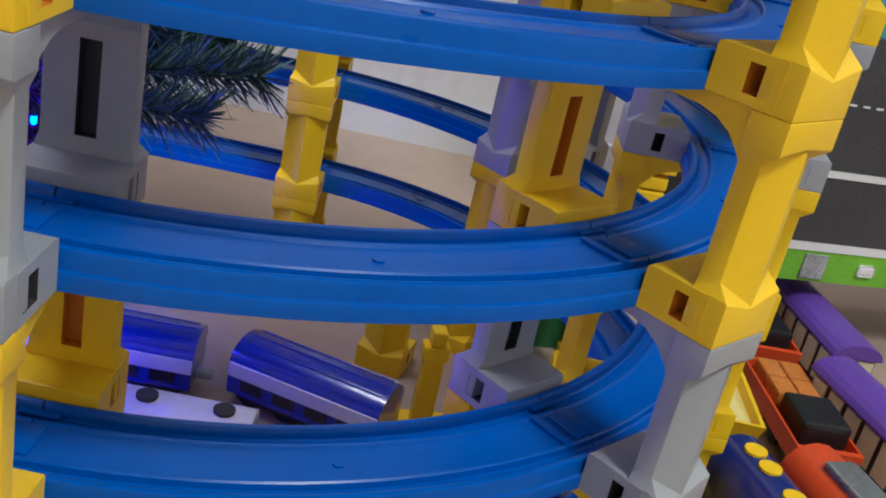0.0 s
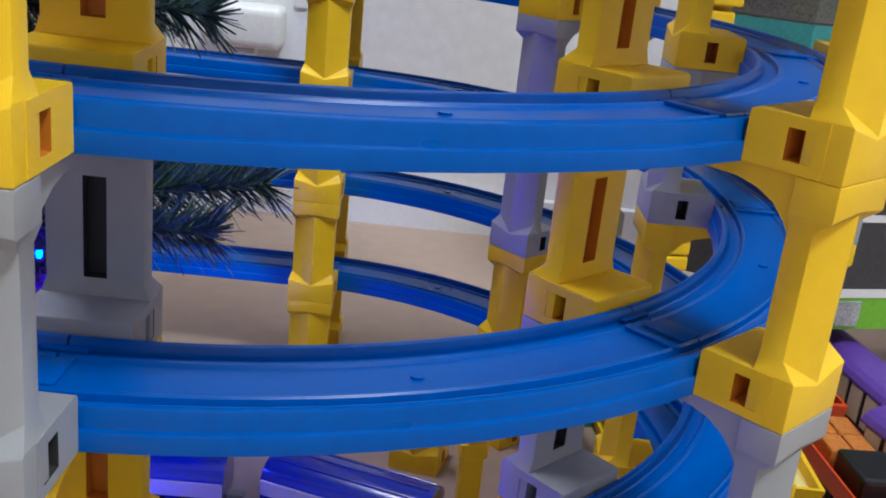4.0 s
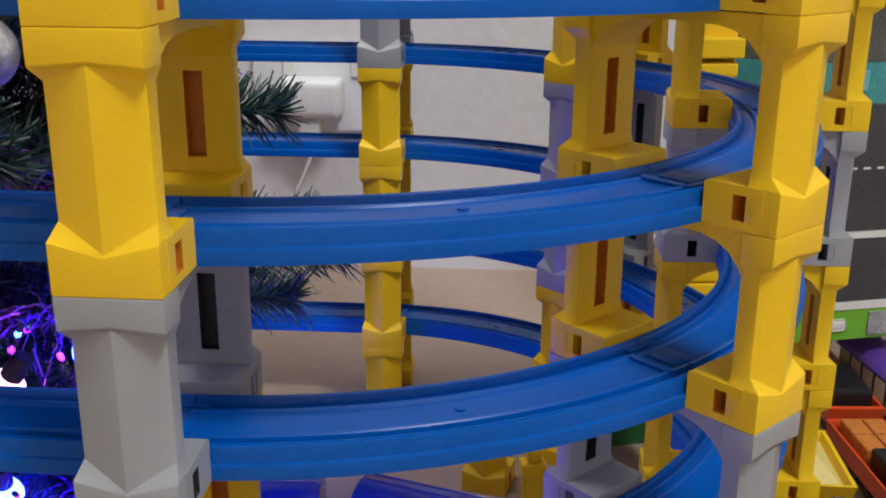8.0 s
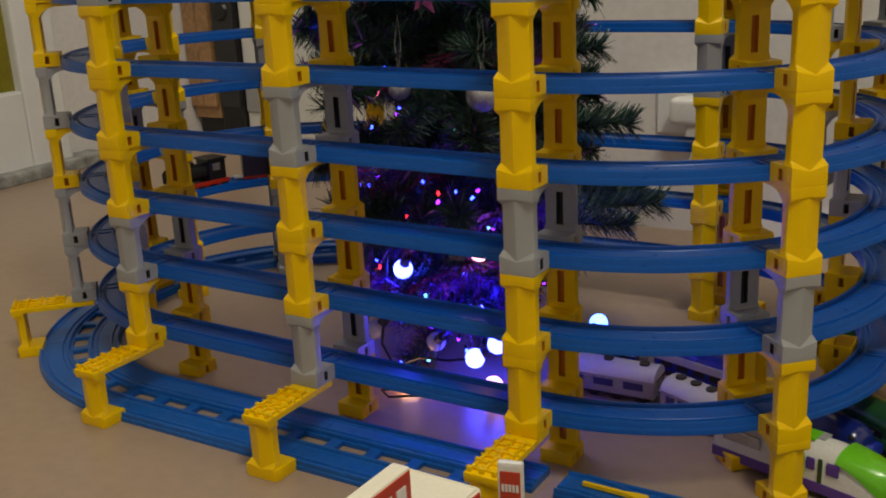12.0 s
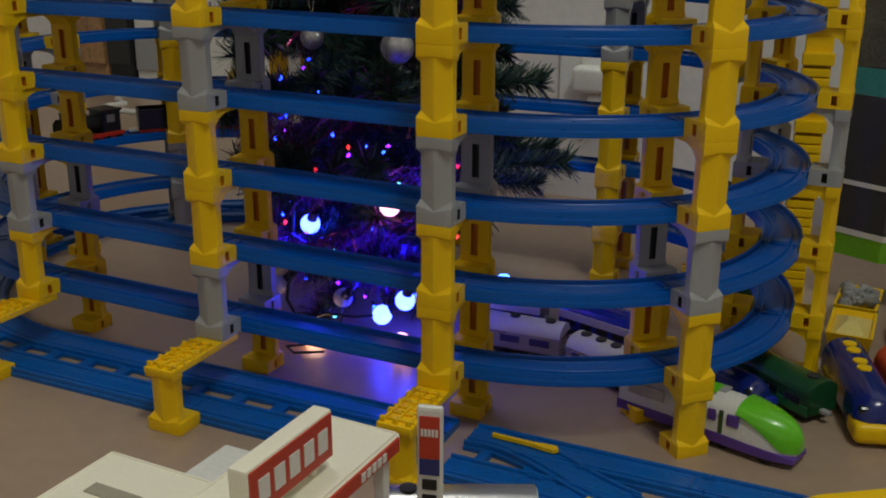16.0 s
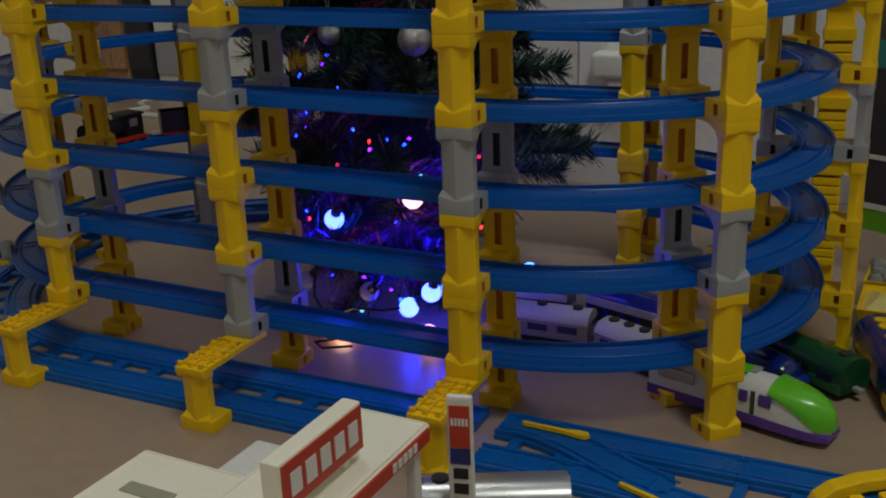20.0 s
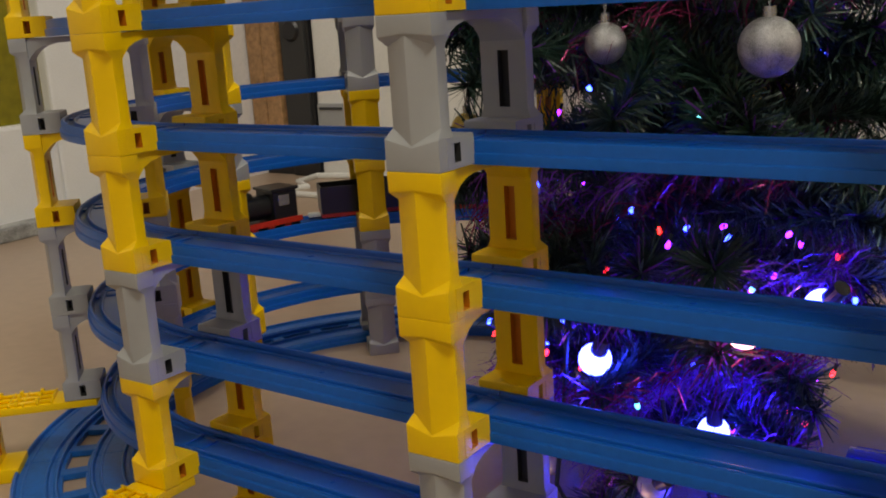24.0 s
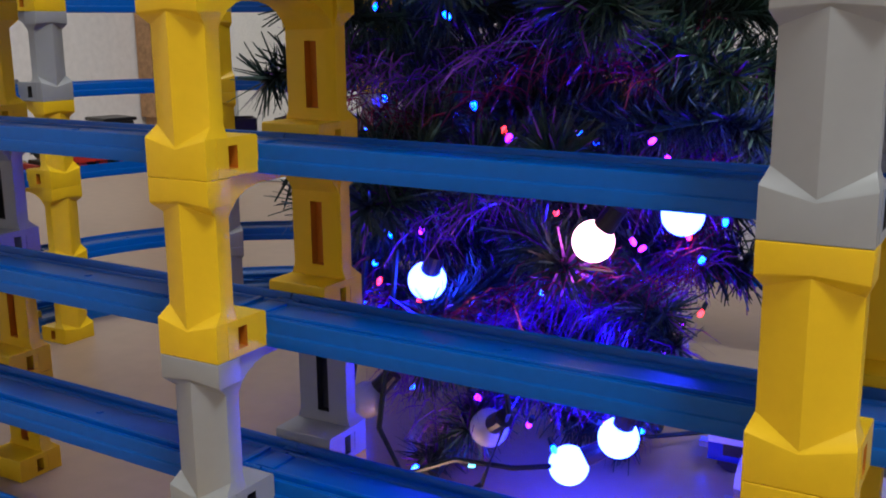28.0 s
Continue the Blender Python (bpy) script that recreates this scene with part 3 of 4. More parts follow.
for x, l in ((0.052, 0.020), (0.224, 0.034), (0.262, 0.044), (0.300, 0.052)):
    bm = bmesh.new()
    bx(bm, (0, -l / 2, 0.003), (0.0085, l, 0.006), 0.001)
    o = tagged(obj("rail_tie", bm, BLU2), "short blue plastic tie between ground rails", "toy rail")
    o.matrix_basis = pose(x, YU - 0.0185, 0.0, 0, 0, -4)


def points_lever(x, y, deg, L):
    bm = bmesh.new()
    w = 0.0030
    out = [(-L / 2, -w * 0.5), (L * 0.12, -w * 0.6), (L * 0.3, -w * 1.2), (L / 2 - 0.003, -w * 1.3), (L / 2, 0), (L / 2 - 0.003, w * 1.3), (L * 0.3, w * 1.2), (L * 0.12, w * 0.6), (-L / 2, w * 0.5)]
    prism(bm, out, 0, 0.0030, "xy")
    o = tagged(obj("points_lever", bm, YEL), "small yellow plastic points lever on the blue rail", "lever", "points levers")
    o.matrix_basis = pose(x, y, 0.0092, 0, 0, deg)


points_lever(0.0775, 0.0245, -2, 0.056)
points_lever(0.1700, -0.0420, -20, 0.052)


def yellow_fence():
    f = empty("yellow_ramp", pose(0.3028, 0.0236, 0.0, 0, 0, 33), "yellow plastic ramp rail with toothed supports by the ground rails", "toy ramp")
    bm = bmesh.new()
    prism(bm, [(-0.04, 0.0), (-0.035, 0.010), (-0.024, 0.017), (-0.004, 0.021), (0.06, 0.022), (0.072, 0.025), (0.17, 0.026), (0.17, 0.018), (0.06, 0.013), (0.0, 0.012), (-0.018, 0.008), (-0.025, 0.0)], -0.0065, 0.0065, "xz")
    round_edges(bm, 0.0012)
    part("arm", bm, YEL, f)
    for i in range(4):
        bm = bmesh.new()
        bx(bm, (-0.012 + i * 0.022, -0.014, 0.007), (0.010, 0.010, 0.014), 0.002)
        part("tooth", bm, YEL, f)
    b = empty("teal_block", pose(0.402, 0.020, 0.0, 0, 0, 20), "pale teal plastic toy platform block", "toy block")
    bm = bmesh.new()
    bx(bm, (0, 0, 0.010), (0.07, 0.07, 0.020), 0.003)
    part("body", bm, TEA, b)


yellow_fence()


# ---------------------------------------------------------------- trains
def hull(w, z0, z1, top, n=8):
    """Half-round topped cross-section from the floor edge over the roof."""
    pts = [(-w / 2, z0)]
    pts.append((-w / 2, z1))
    for j in range(1, n):
        a = math.pi - math.pi * j / n
        pts.append((w / 2 * math.cos(a) * 0.97, z1 + (top - z1) * math.sin(a)))
    pts += [(w / 2, z1), (w / 2, z0)]
    return pts


def swept_hull(bm, secs, L, nose):
    """Loft of cross-sections along x, narrowing over the nose."""
    rings = []
    stations = [(-L / 2, 1.0, 1.0), (-L / 2 + 0.002, 1.0, 1.0)]
    if nose:
        m = 8
        for j in range(m + 1):
            t = j / m
            stations.append((L / 2 - nose + nose * t, math.sqrt(max(0.05, 1 - 0.62 * t ** 3.4)), 1 - 0.16 * t - 0.40 * t ** 4.5))
    else:
        stations += [(L / 2 - 0.002, 1.0, 1.0), (L / 2, 1.0, 1.0)]
    zb = min(z for _, z in secs)
    for x, sy, sz in stations:
        rings.append([(x, y * sy, zb + (z - zb) * sz) for y, z in secs])
    loft(bm, rings)


def wheels(t, L, w, r=0.0075, hub=GRY, n=4):
    for i in range(n):
        x = -L * 0.36 + L * 0.72 * i / (n - 1)
        for s in (-1, 1):
            bm = bmesh.new()
            cyl(bm, (x, s * (w * 0.5 - 0.006), r), r, 0.004, "y", 16)
            cyl(bm, (x, s * (w * 0.5 - 0.0035), r), r * 0.45, 0.002, "y", 10)
            part("wheel", bm, BLK, t)


def coach(m, L, w, h, body, roof, label, win=GLS, nose=0.0, skirt=None, vents=0, nwin=4, stripe=None, ribs=0, name="toy_coach"):
    t = empty(name, m, label, "toy train", "toy trains")
    z0, zw = 0.0075, h * 0.70
    bm = bmesh.new()
    swept_hull(bm, [(-w / 2 + 0.0005, z0), (-w / 2, z0 + 0.002), (-w / 2, zw), (w / 2, zw), (w / 2, z0 + 0.002), (w / 2 - 0.0005, z0)], L, nose)
    part("body", bm, body, t)
    bm = bmesh.new()
    secs = [(y * 1.01, z) for y, z in hull(w, zw - 0.0005, zw + 0.001, h)]
    swept_hull(bm, secs, L + 0.0006, nose)
    part("roof", bm, roof, t, smooth=True)
    bm = bmesh.new()
    bx(bm, (0, 0, 0.008), (L * 0.90, w * 0.8, 0.009), 0.001)
    part("chassis", bm, BLK, t)
    if skirt:
        bm = bmesh.new()
        bx(bm, (-nose * 0.3, 0, z0 + 0.004), (L - nose * 1.2, w + 0.0012, 0.009), 0.001)
        part("skirt", bm, skirt, t)
    if stripe:
        for s in (-1, 1):
            bm = bmesh.new()
            bx(bm, (-nose * 0.3, s * (w / 2 + 0.0003), zw - 0.0030), (L - nose * 1.3, 0.0014, 0.0082), 0.0005)
            part("stripe", bm, stripe, t)
    for k in range(ribs):
        a = math.pi * (k + 1) / (ribs + 1)
        bm = bmesh.new()
        bx(bm, (0, 0, 0), (L - 0.006, 0.0011, 0.0010), 0.0003)
        o = part("roof_rib", bm, roof, t)
        o.matrix_basis = pose(0, w / 2 * math.cos(a), zw + 0.001 + (h - zw - 0.001) * math.sin(a), math.degrees(a) - 90, 0, 0)
    span = L - nose * 1.2 - 0.010
    for s in (-1, 1):
        for i in range(nwin):
            x = -L / 2 + 0.005 + span * (i + 0.5) / nwin
            bm = bmesh.new()
            bx(bm, (x, s * (w / 2 + 0.0002), z0 + (zw - z0) * (0.42 if stripe else 0.60)), (span / nwin * 0.66, 0.0014, (zw - z0) * 0.40), 0.0005)
            part("window", bm, win, t)
    for i in range(vents):
        bm = bmesh.new()
        cyl(bm, (-L * 0.36 + L * 0.72 * i / max(1, vents - 1), 0, h + 0.0004), w * 0.16, 0.0018, "z", 18)
        part("roof_vent", bm, DRK, t)
    for e in (-1, 1) if not nose else (-1,):
        bm = bmesh.new()
        bx(bm, (e * (L / 2 + 0.004), 0, 0.010), (0.009, 0.006, 0.004), 0.001)
        part("coupling", bm, GRY, t)
    wheels(t, L, w)
    return t


def head(x, y, deg, z=0.0):
    return pose(x, y, z, 0, 0, deg)


PURW = mat("violet_window", (0.05, 0.045, 0.16), 0.25)
# inside the loop
coach(head(0.0674, 0.2757, -18), 0.086, 0.033, 0.036, RBL, RBL, "royal blue toy coach with a white band under its ribbed roof", nwin=4, stripe=WHT, ribs=5)
coach(head(-0.0405, 0.2799, 2), 0.088, 0.033, 0.036, RBL, RBL, "royal blue toy coach with a white band under its ribbed roof", nwin=4, stripe=WHT, ribs=5)
coach(head(-0.0032, 0.2126, 1), 0.100, 0.032, 0.036, SIL, WHT, "silver toy coach with a white roof and violet windows", win=PURW, vents=3, nwin=3)
coach(head(0.0974, 0.1870, -24), 0.074, 0.032, 0.036, SIL, WHT, "white-roofed silver toy end car with round roof vents", win=PURW, vents=4, nwin=3, nose=0.018)
# silver train behind the filling station
car = coach(head(0.0830, -0.1130, 25), 0.098, 0.036, 0.047, SIL, SIL, "silver toy train car with dark windows on the siding", vents=1, nwin=4)
bm = bmesh.new()
prism(bm, [(y * 1.05, z) for y, z in hull(0.036, 0.008, 0.034, 0.0485)], -0.0530, -0.0490, "yz")
part("end_ring", bm, BLK, car, "black end ring")
bm = bmesh.new()
prism(bm, [(y * 0.86, 0.004 + z * 0.88) for y, z in hull(0.036, 0.010, 0.034, 0.0465)], 0.0485, 0.0502, "yz")
part("end_face", bm, mat("pale_teal_print", (0.42, 0.52, 0.50), 0.35, vary=0.10, scale=200), car, "pale printed end face")
for y, z, w, h in ((-0.007, 0.034, 0.006, 0.009), (0.006, 0.026, 0.009, 0.012), (-0.006, 0.020, 0.007, 0.006)):
    bm = bmesh.new()
    bx(bm, (0.0505, y, z), (0.0012, w, h), 0.0004)
    part("print_patch", bm, GRN2, car)
for s in (-1, 1):
    bm = bmesh.new()
    bx(bm, (0, s * 0.0181, 0.0345), (0.094, 0.0012, 0.0010))
    part("seam", bm, GRY, car)


def white_green_train():
    t = empty("toy_train_engine", head(0.2030, 0.1210, -17), "white and lime green toy train with a purple skirt", "toy train", "toy trains")
    L, w, h, nose = 0.152, 0.037, 0.043, 0.054

    def at(f):
        """Width and height left at a share f of the nose."""
        return max(0.08, 1 - f ** 4.2) ** 0.5, 0.40 + 0.45 * max(0.0, 1 - f ** 4.6) ** 0.6 + 0.15 * (1 - f)

    def shell(secs, x0, over):
        rings, n = [], 14
        xs = [] if x0 > L / 2 - nose - 0.001 else [x0, L / 2 - nose - 0.004]
        f0 = max(0.0, (x0 - (L / 2 - nose)) / nose)
        for x in xs:
            rings.append([(x, y, z) for y, z in secs(0)])
        for k in range(n + 1):
            f = f0 + (1 - f0) * math.sin(math.pi / 2 * k / n)
            sy, sz = at(f)
            rings.append([(L / 2 - nose + (nose + over) * f, y * sy, 0.010 + (z - 0.010) * sz) for y, z in secs(f)])
        bm = bmesh.new()
        loft(bm, rings)
        return bm

    part("body", shell(lambda f: hull(w, 0.010, h * 0.58, h, 12), -L / 2, 0.0), WHT, t, smooth=True)
    part("nose_shell", shell(lambda f: hull(w * 1.03, 0.037 - 0.022 * min(1, f * f * 1.5), 0.0372 - 0.0135 * min(1, f * f * 1.5), h * 1.03, 12), L / 2 - nose * 0.86, 0.0015), GRN, t, "glossy lime green nose", smooth=True)
    bm = bmesh.new()
    swept_hull(bm, [(-w / 2 - 0.0008, 0.006), (-w / 2 - 0.0008, 0.0145), (w / 2 + 0.0008, 0.0145), (w / 2 + 0.0008, 0.006)], L + 0.002, nose)
    part("skirt", bm, PUR, t, "purple skirt")
    bm = bmesh.new()
    bx(bm, (-0.028, 0, h + 0.0004), (0.070, 0.016, 0.0016), 0.0005)
    part("roof_panel", bm, GRN, t)
    for s in (-1, 1):
        bm = bmesh.new()
        bx(bm, (-0.006, s * (w / 2 + 0.0002), 0.026), (0.022, 0.0014, 0.020), 0.0004)
        part("side_panel", bm, GRN, t)
        bm = bmesh.new()
        bx(bm, (0.018, s * (w / 2 + 0.0002), 0.025), (0.0035, 0.0014, 0.020), 0.0003)
        part("door_line", bm, DGN, t)
        for x, l in ((-0.050, 0.034), (0.010, 0.007), (0.028, 0.010)):
            bm = bmesh.new()
            bx(bm, (x, s * (w / 2 + 0.0003), 0.0290), (l, 0.0016, 0.010), 0.0012)
            part("window", bm, PUR if l < 0.02 else SIL, t)
    for i in range(5):
        bm = bmesh.new()
        bx(bm, (-0.060 + i * 0.017, 0.003, h + 0.0002), (0.010, 0.012, 0.0016), 0.0004)
        part("roof_vent", bm, DGN if i % 2 else GRY, t)
    wheels(t, L, w)


white_green_train()


def chunky_engine(m, L, w, h, col, front, label, dots=None, deck=None):
    t = empty("toy_engine", m, label, "toy train", "toy trains")
    bm = bmesh.new()
    swept_hull(bm, hull(w, 0.010, h * 0.62, h), L, 0.020)
    part("body", bm, col, t, smooth=True)
    bm = bmesh.new()
    bx(bm, (L / 2 - 0.010, 0, h * 0.30), (0.030, w * 1.04, h * 0.42), 0.006, 3)
    part("bumper", bm, front, t, smooth=True)
    bm = bmesh.new()
    bx(bm, (L / 2 - 0.012, 0, h * 0.68), (0.016, w * 0.86, h * 0.22), 0.004, 3)
    part("windscreen", bm, GLS, t)
    bm = bmesh.new()
    bx(bm, (0, 0, 0.010), (L * 0.94, w * 0.9, 0.010), 0.002)
    part("chassis", bm, BLK, t)
    if dots:
        for i, x in enumerate((-0.050, -0.0355, -0.012, 0.0025)):
            bm = bmesh.new()
            cyl(bm, (x, 0, h + 0.0002), w * 0.16, 0.0016, "z", 20)
            part("roof_disc", bm, dots, t, "round yellow disc")
    if deck:
        bm = bmesh.new()
        bx(bm, (-L * 0.12, 0, h), (L * 0.45, w * 0.5, 0.006), 0.002)
        part("roof_grille", bm, deck, t)
    wheels(t, L, w, 0.010)
    return t


chunky_engine(head(0.3118, 0.2183, -73.5), 0.130, 0.038, 0.0415, NVY, YEL, "navy blue toy engine with yellow discs and a yellow bumper", dots=YEL)
coach(head(0.2503, 0.2090, -36), 0.084, 0.034, 0.037, DGN, DGN, "dark green translucent toy engine among the parked trains", nwin=3, vents=2, skirt=GRN2)
chunky_engine(head(0.2045, 0.1966, -34), 0.080, 0.032, 0.031, NVY, RBL, "dark blue toy engine parked behind the white and green train")
chunky_engine(head(0.3553, 0.2291, -73.5), 0.124, 0.038, 0.0410, RED2, RED2, "orange-red toy engine with a silver roof grille", deck=SIL)


def hopper(m, L, w, h, col, load, label):
    t = empty("toy_wagon", m, label, "toy wagon", "toy wagons")
    bm = bmesh.new()
    o, i = 0.5, 0.44
    ring = lambda f, g, z: [(-L * f, -w * g, z), (L * f, -w * g, z), (L * f, w * g, z), (-L * f, w * g, z)]
    loft(bm, [ring(0.42, 0.40, 0.012), ring(o, o, h), ring(0.47, i, h), ring(0.40, 0.34, 0.018)])
    part("tub", bm, col, t)
    bm = bmesh.new()
    if load == STONE:
        rnd = random.Random(3)
        for k in range(26):
            ball(bm, (rnd.uniform(-L * .4, L * .4), rnd.uniform(-w * .36, w * .36), h - 0.003 + rnd.uniform(0, 0.006)), rnd.uniform(0.004, 0.008), 6, 4)
    else:
        loft(bm, [ring(0.45, 0.41, h - 0.006), [(-L * 0.1, -w * 0.1, h + 0.004), (L * 0.1, -w * 0.1, h + 0.004), (L * 0.1, w * 0.1, h + 0.004), (-L * 0.1, w * 0.1, h + 0.004)]])
    lo = part("load", bm, load, t)
    if load == STONE:
        lo["kind"] = "stuff"
    bm = bmesh.new()
    bx(bm, (0, 0, 0.010), (L * 0.9, w * 0.7, 0.006), 0.001)
    part("chassis", bm, BLK, t)
    wheels(t, L, w)


hopper(head(0.2957, 0.3431, 89), 0.072, 0.042, 0.033, YEL, mat("pale_yellow_load", (0.75, 0.62, 0.20), 0.5), "yellow toy hopper wagon with a pale ridged load")
hopper(head(0.2971, 0.4254, 87), 0.070, 0.042, 0.032, YEL, STONE, "yellow toy wagon filled with grey stones")


def tray_wagon(m, label, blocks):
    t = empty("toy_wagon", m, label, "toy wagon", "toy wagons")
    bm = bmesh.new()
    L, w, h = 0.106, 0.040, 0.023
    ring = lambda f, z: [(-L * f, -w * f, z), (L * f, -w * f, z), (L * f, w * f, z), (-L * f, w * f, z)]
    loft(bm, [ring(0.48, 0.010), ring(0.5, h), ring(0.46, h), ring(0.45, 0.016)])
    part("tray", bm, RED2, t)
    for x, l, hh, mm in blocks:
        if mm is ORP:
            for i in range(2):
                for j in range(2):
                    bm = bmesh.new()
                    bx(bm, (x - l / 4 + i * l / 2, -0.0075 + j * 0.015, 0.016 + hh / 2), (l / 2 - 0.001, 0.014, hh), 0.002)
                    part("crate", bm, mm, t)
        else:
            bm = bmesh.new()
            bx(bm, (x, 0, 0.016 + hh / 2), (l, 0.030, hh), 0.003)
            part("load", bm, mm, t)
    bm = bmesh.new()
    bx(bm, (0, 0, 0.007), (L * 0.9, w * 0.7, 0.008))
    part("chassis", bm, BLK, t)
    wheels(t, L, w)


tray_wagon(head(0.3545, 0.3647, -85), "orange tray wagon loaded with crates and a black block", [(-0.022, 0.046, 0.012, ORP), (0.023, 0.036, 0.017, BLK)])
tray_wagon(head(0.3529, 0.4861, -86), "orange tray wagon with a black load, parked in the row", [(0.018, 0.050, 0.016, BLK), (-0.030, 0.03, 0.012, ORP)])


def purple_carriage(m):
    t = empty("toy_carriage", m, "cream toy carriage with a curved purple roof", "toy train", "toy trains")
    L, w, h = 0.108, 0.032, 0.045
    bm = bmesh.new()
    bx(bm, (0, 0, 0.020), (L, w, 0.030), 0.001)
    part("body", bm, BLK, t)
    bm = bmesh.new()
    swept_hull(bm, hull(w * 1.14, 0.0345, 0.0360, h), L * 1.05, 0)
    part("roof", bm, PUR, t)
    for s in (-1, 1):
        for i in range(6):
            bm = bmesh.new()
            bx(bm, (-L / 2 + L * (i + 0.5) / 6, s * (w / 2 + 0.0004), 0.0215), (L / 6 * 0.76, 0.0016, 0.023), 0.0006)
            part("side_panel", bm, CRM2, t)
    for s in (-1, 1):
        for i in range(2):
            bm = bmesh.new()
            bx(bm, (s * (L / 2 + 0.0004), -0.008 + i * 0.016, 0.0215), (0.0016, 0.013, 0.023), 0.0006)
            part("end_panel", bm, CRM2, t)
    wheels(t, L, w)


purple_carriage(head(0.3991, 0.3433, -74))
purple_carriage(head(0.3963, 0.4753, -80))


# ---------------------------------------------------------------- steam train on the spiral
def on_loop(k, deg):
    """Pose on ring k of the spiral's left end."""
    a = radians(deg)
    return pose(XL + math.sin(a) * R, YC - math.cos(a) * R, k * P - 0.013 + 0.0078, 0, 0, deg)


def steam_engine(m):
    t = empty("steam_locomotive", m, "black toy steam locomotive with red running boards on the rail", "toy train")
    bm = bmesh.new()
    cyl(bm, (0.012, 0, 0.026), 0.0115, 0.056, "x", 24)
    part("boiler", bm, BLK, t, smooth=False)
    bm = bmesh.new()
    bx(bm, (-0.026, 0, 0.026), (0.026, 0.031, 0.030), 0.002)
    bx(bm, (-0.026, 0, 0.0420), (0.030, 0.034, 0.0030), 0.0012)
    part("cab", bm, BLK, t)
    for s in (-1, 1):
        bm = bmesh.new()
        bx(bm, (-0.024, s * 0.0157, 0.032), (0.012, 0.0012, 0.010), 0.0005)
        part("window", bm, SIL, t)
    bm = bmesh.new()
    cyl(bm, (0.033, 0, 0.0395), 0.0042, 0.008, "z", 16, 0.0034)
    cyl(bm, (0.033, 0, 0.0440), 0.0046, 0.0016, "z", 16)
    part("chimney", bm, BLK, t)
    for x in (0.020, 0.006):
        bm = bmesh.new()
        ball(bm, (x, 0, 0.0375), 0.0052, 14, 8, (1.2, 1, 0.9))
        part("dome", bm, BLK, t, smooth=True)
    for s in (-1, 1):
        bm = bmesh.new()
        prism(bm, [(-0.042, 0.0100), (0.024, 0.0100), (0.034, 0.0060), (0.046, 0.0060), (0.046, 0.0090), (0.037, 0.0095), (0.028, 0.0150), (-0.042, 0.0150)], s * 0.0168 - 0.0012, s * 0.0168 + 0.0012, "xz")
        part("running_board", bm, RED, t, "red running board")
        bm = bmesh.new()
        prism(bm, [(0.022, 0.0160), (0.038, 0.0160), (0.038, 0.030), (0.033, 0.033), (0.022, 0.033)], s * 0.0160 - 0.0006, s * 0.0160 + 0.0006, "xz")
        part("smoke_deflector", bm, BLK, t)
        bm = bmesh.new()
        tube(bm, [(0.022, s * 0.0168, 0.016), (0.022, s * 0.0168, 0.033), (0.033, s * 0.0168, 0.033), (0.038, s * 0.0168, 0.029), (0.038, s * 0.0168, 0.016)], 0.0006, 6)
        part("deflector_rim", bm, CRM, t)
        for i, x in enumerate((-0.026, -0.008, 0.010)):
            bm = bmesh.new()
            cyl(bm, (x, s * 0.0135, 0.0070), 0.0070, 0.004, "y", 20)
            part("wheel", bm, BLK, t)
            bm = bmesh.new()
            cyl(bm, (x, s * 0.0158, 0.0070), 0.0036, 0.0012, "y", 14)
            part("hub", bm, RED, t)
        for x in (0.026, 0.036):
            bm = bmesh.new()
            cyl(bm, (x, s * 0.0135, 0.0042), 0.0042, 0.004, "y", 16)
            part("wheel", bm, BLK, t)
    bm = bmesh.new()
    bx(bm, (0.047, 0, 0.0080), (0.0030, 0.036, 0.0060), 0.001)
    part("buffer_beam", bm, RED, t)
    bm = bmesh.new()
    bx(bm, (0, 0, 0.0090), (0.086, 0.024, 0.008), 0.001)
    part("chassis", bm, BLK, t)


def tender(m, L):
    t = empty("steam_tender", m, "black toy tender wagon with a red underframe on the spiral rail", "toy train", "tender wagons")
    bm = bmesh.new()
    ring = lambda f, g, z: [(-L * f, -0.033 * g, z), (L * f, -0.033 * g, z), (L * f, 0.033 * g, z), (-L * f, 0.033 * g, z)]
    loft(bm, [ring(0.5, 0.5, 0.012), ring(0.5, 0.5, 0.038), ring(0.48, 0.46, 0.038), ring(0.47, 0.44, 0.030)])
    part("tub", bm, BLK, t)
    bm = bmesh.new()
    bx(bm, (0, 0, 0.0100), (L * 1.0, 0.030, 0.005), 0.001)
    part("underframe", bm, RED, t, "red underframe")
    bm = bmesh.new()
    bx(bm, (L / 2 + 0.006, 0, 0.0095), (0.012, 0.008, 0.004), 0.001)
    part("coupling", bm, WHT, t, "white coupling hook")
    wheels(t, L, 0.034, 0.0065)


steam_engine(on_loop(2, -104))
tender(on_loop(2, -133), 0.080)
tender(on_loop(2, -160), 0.080)


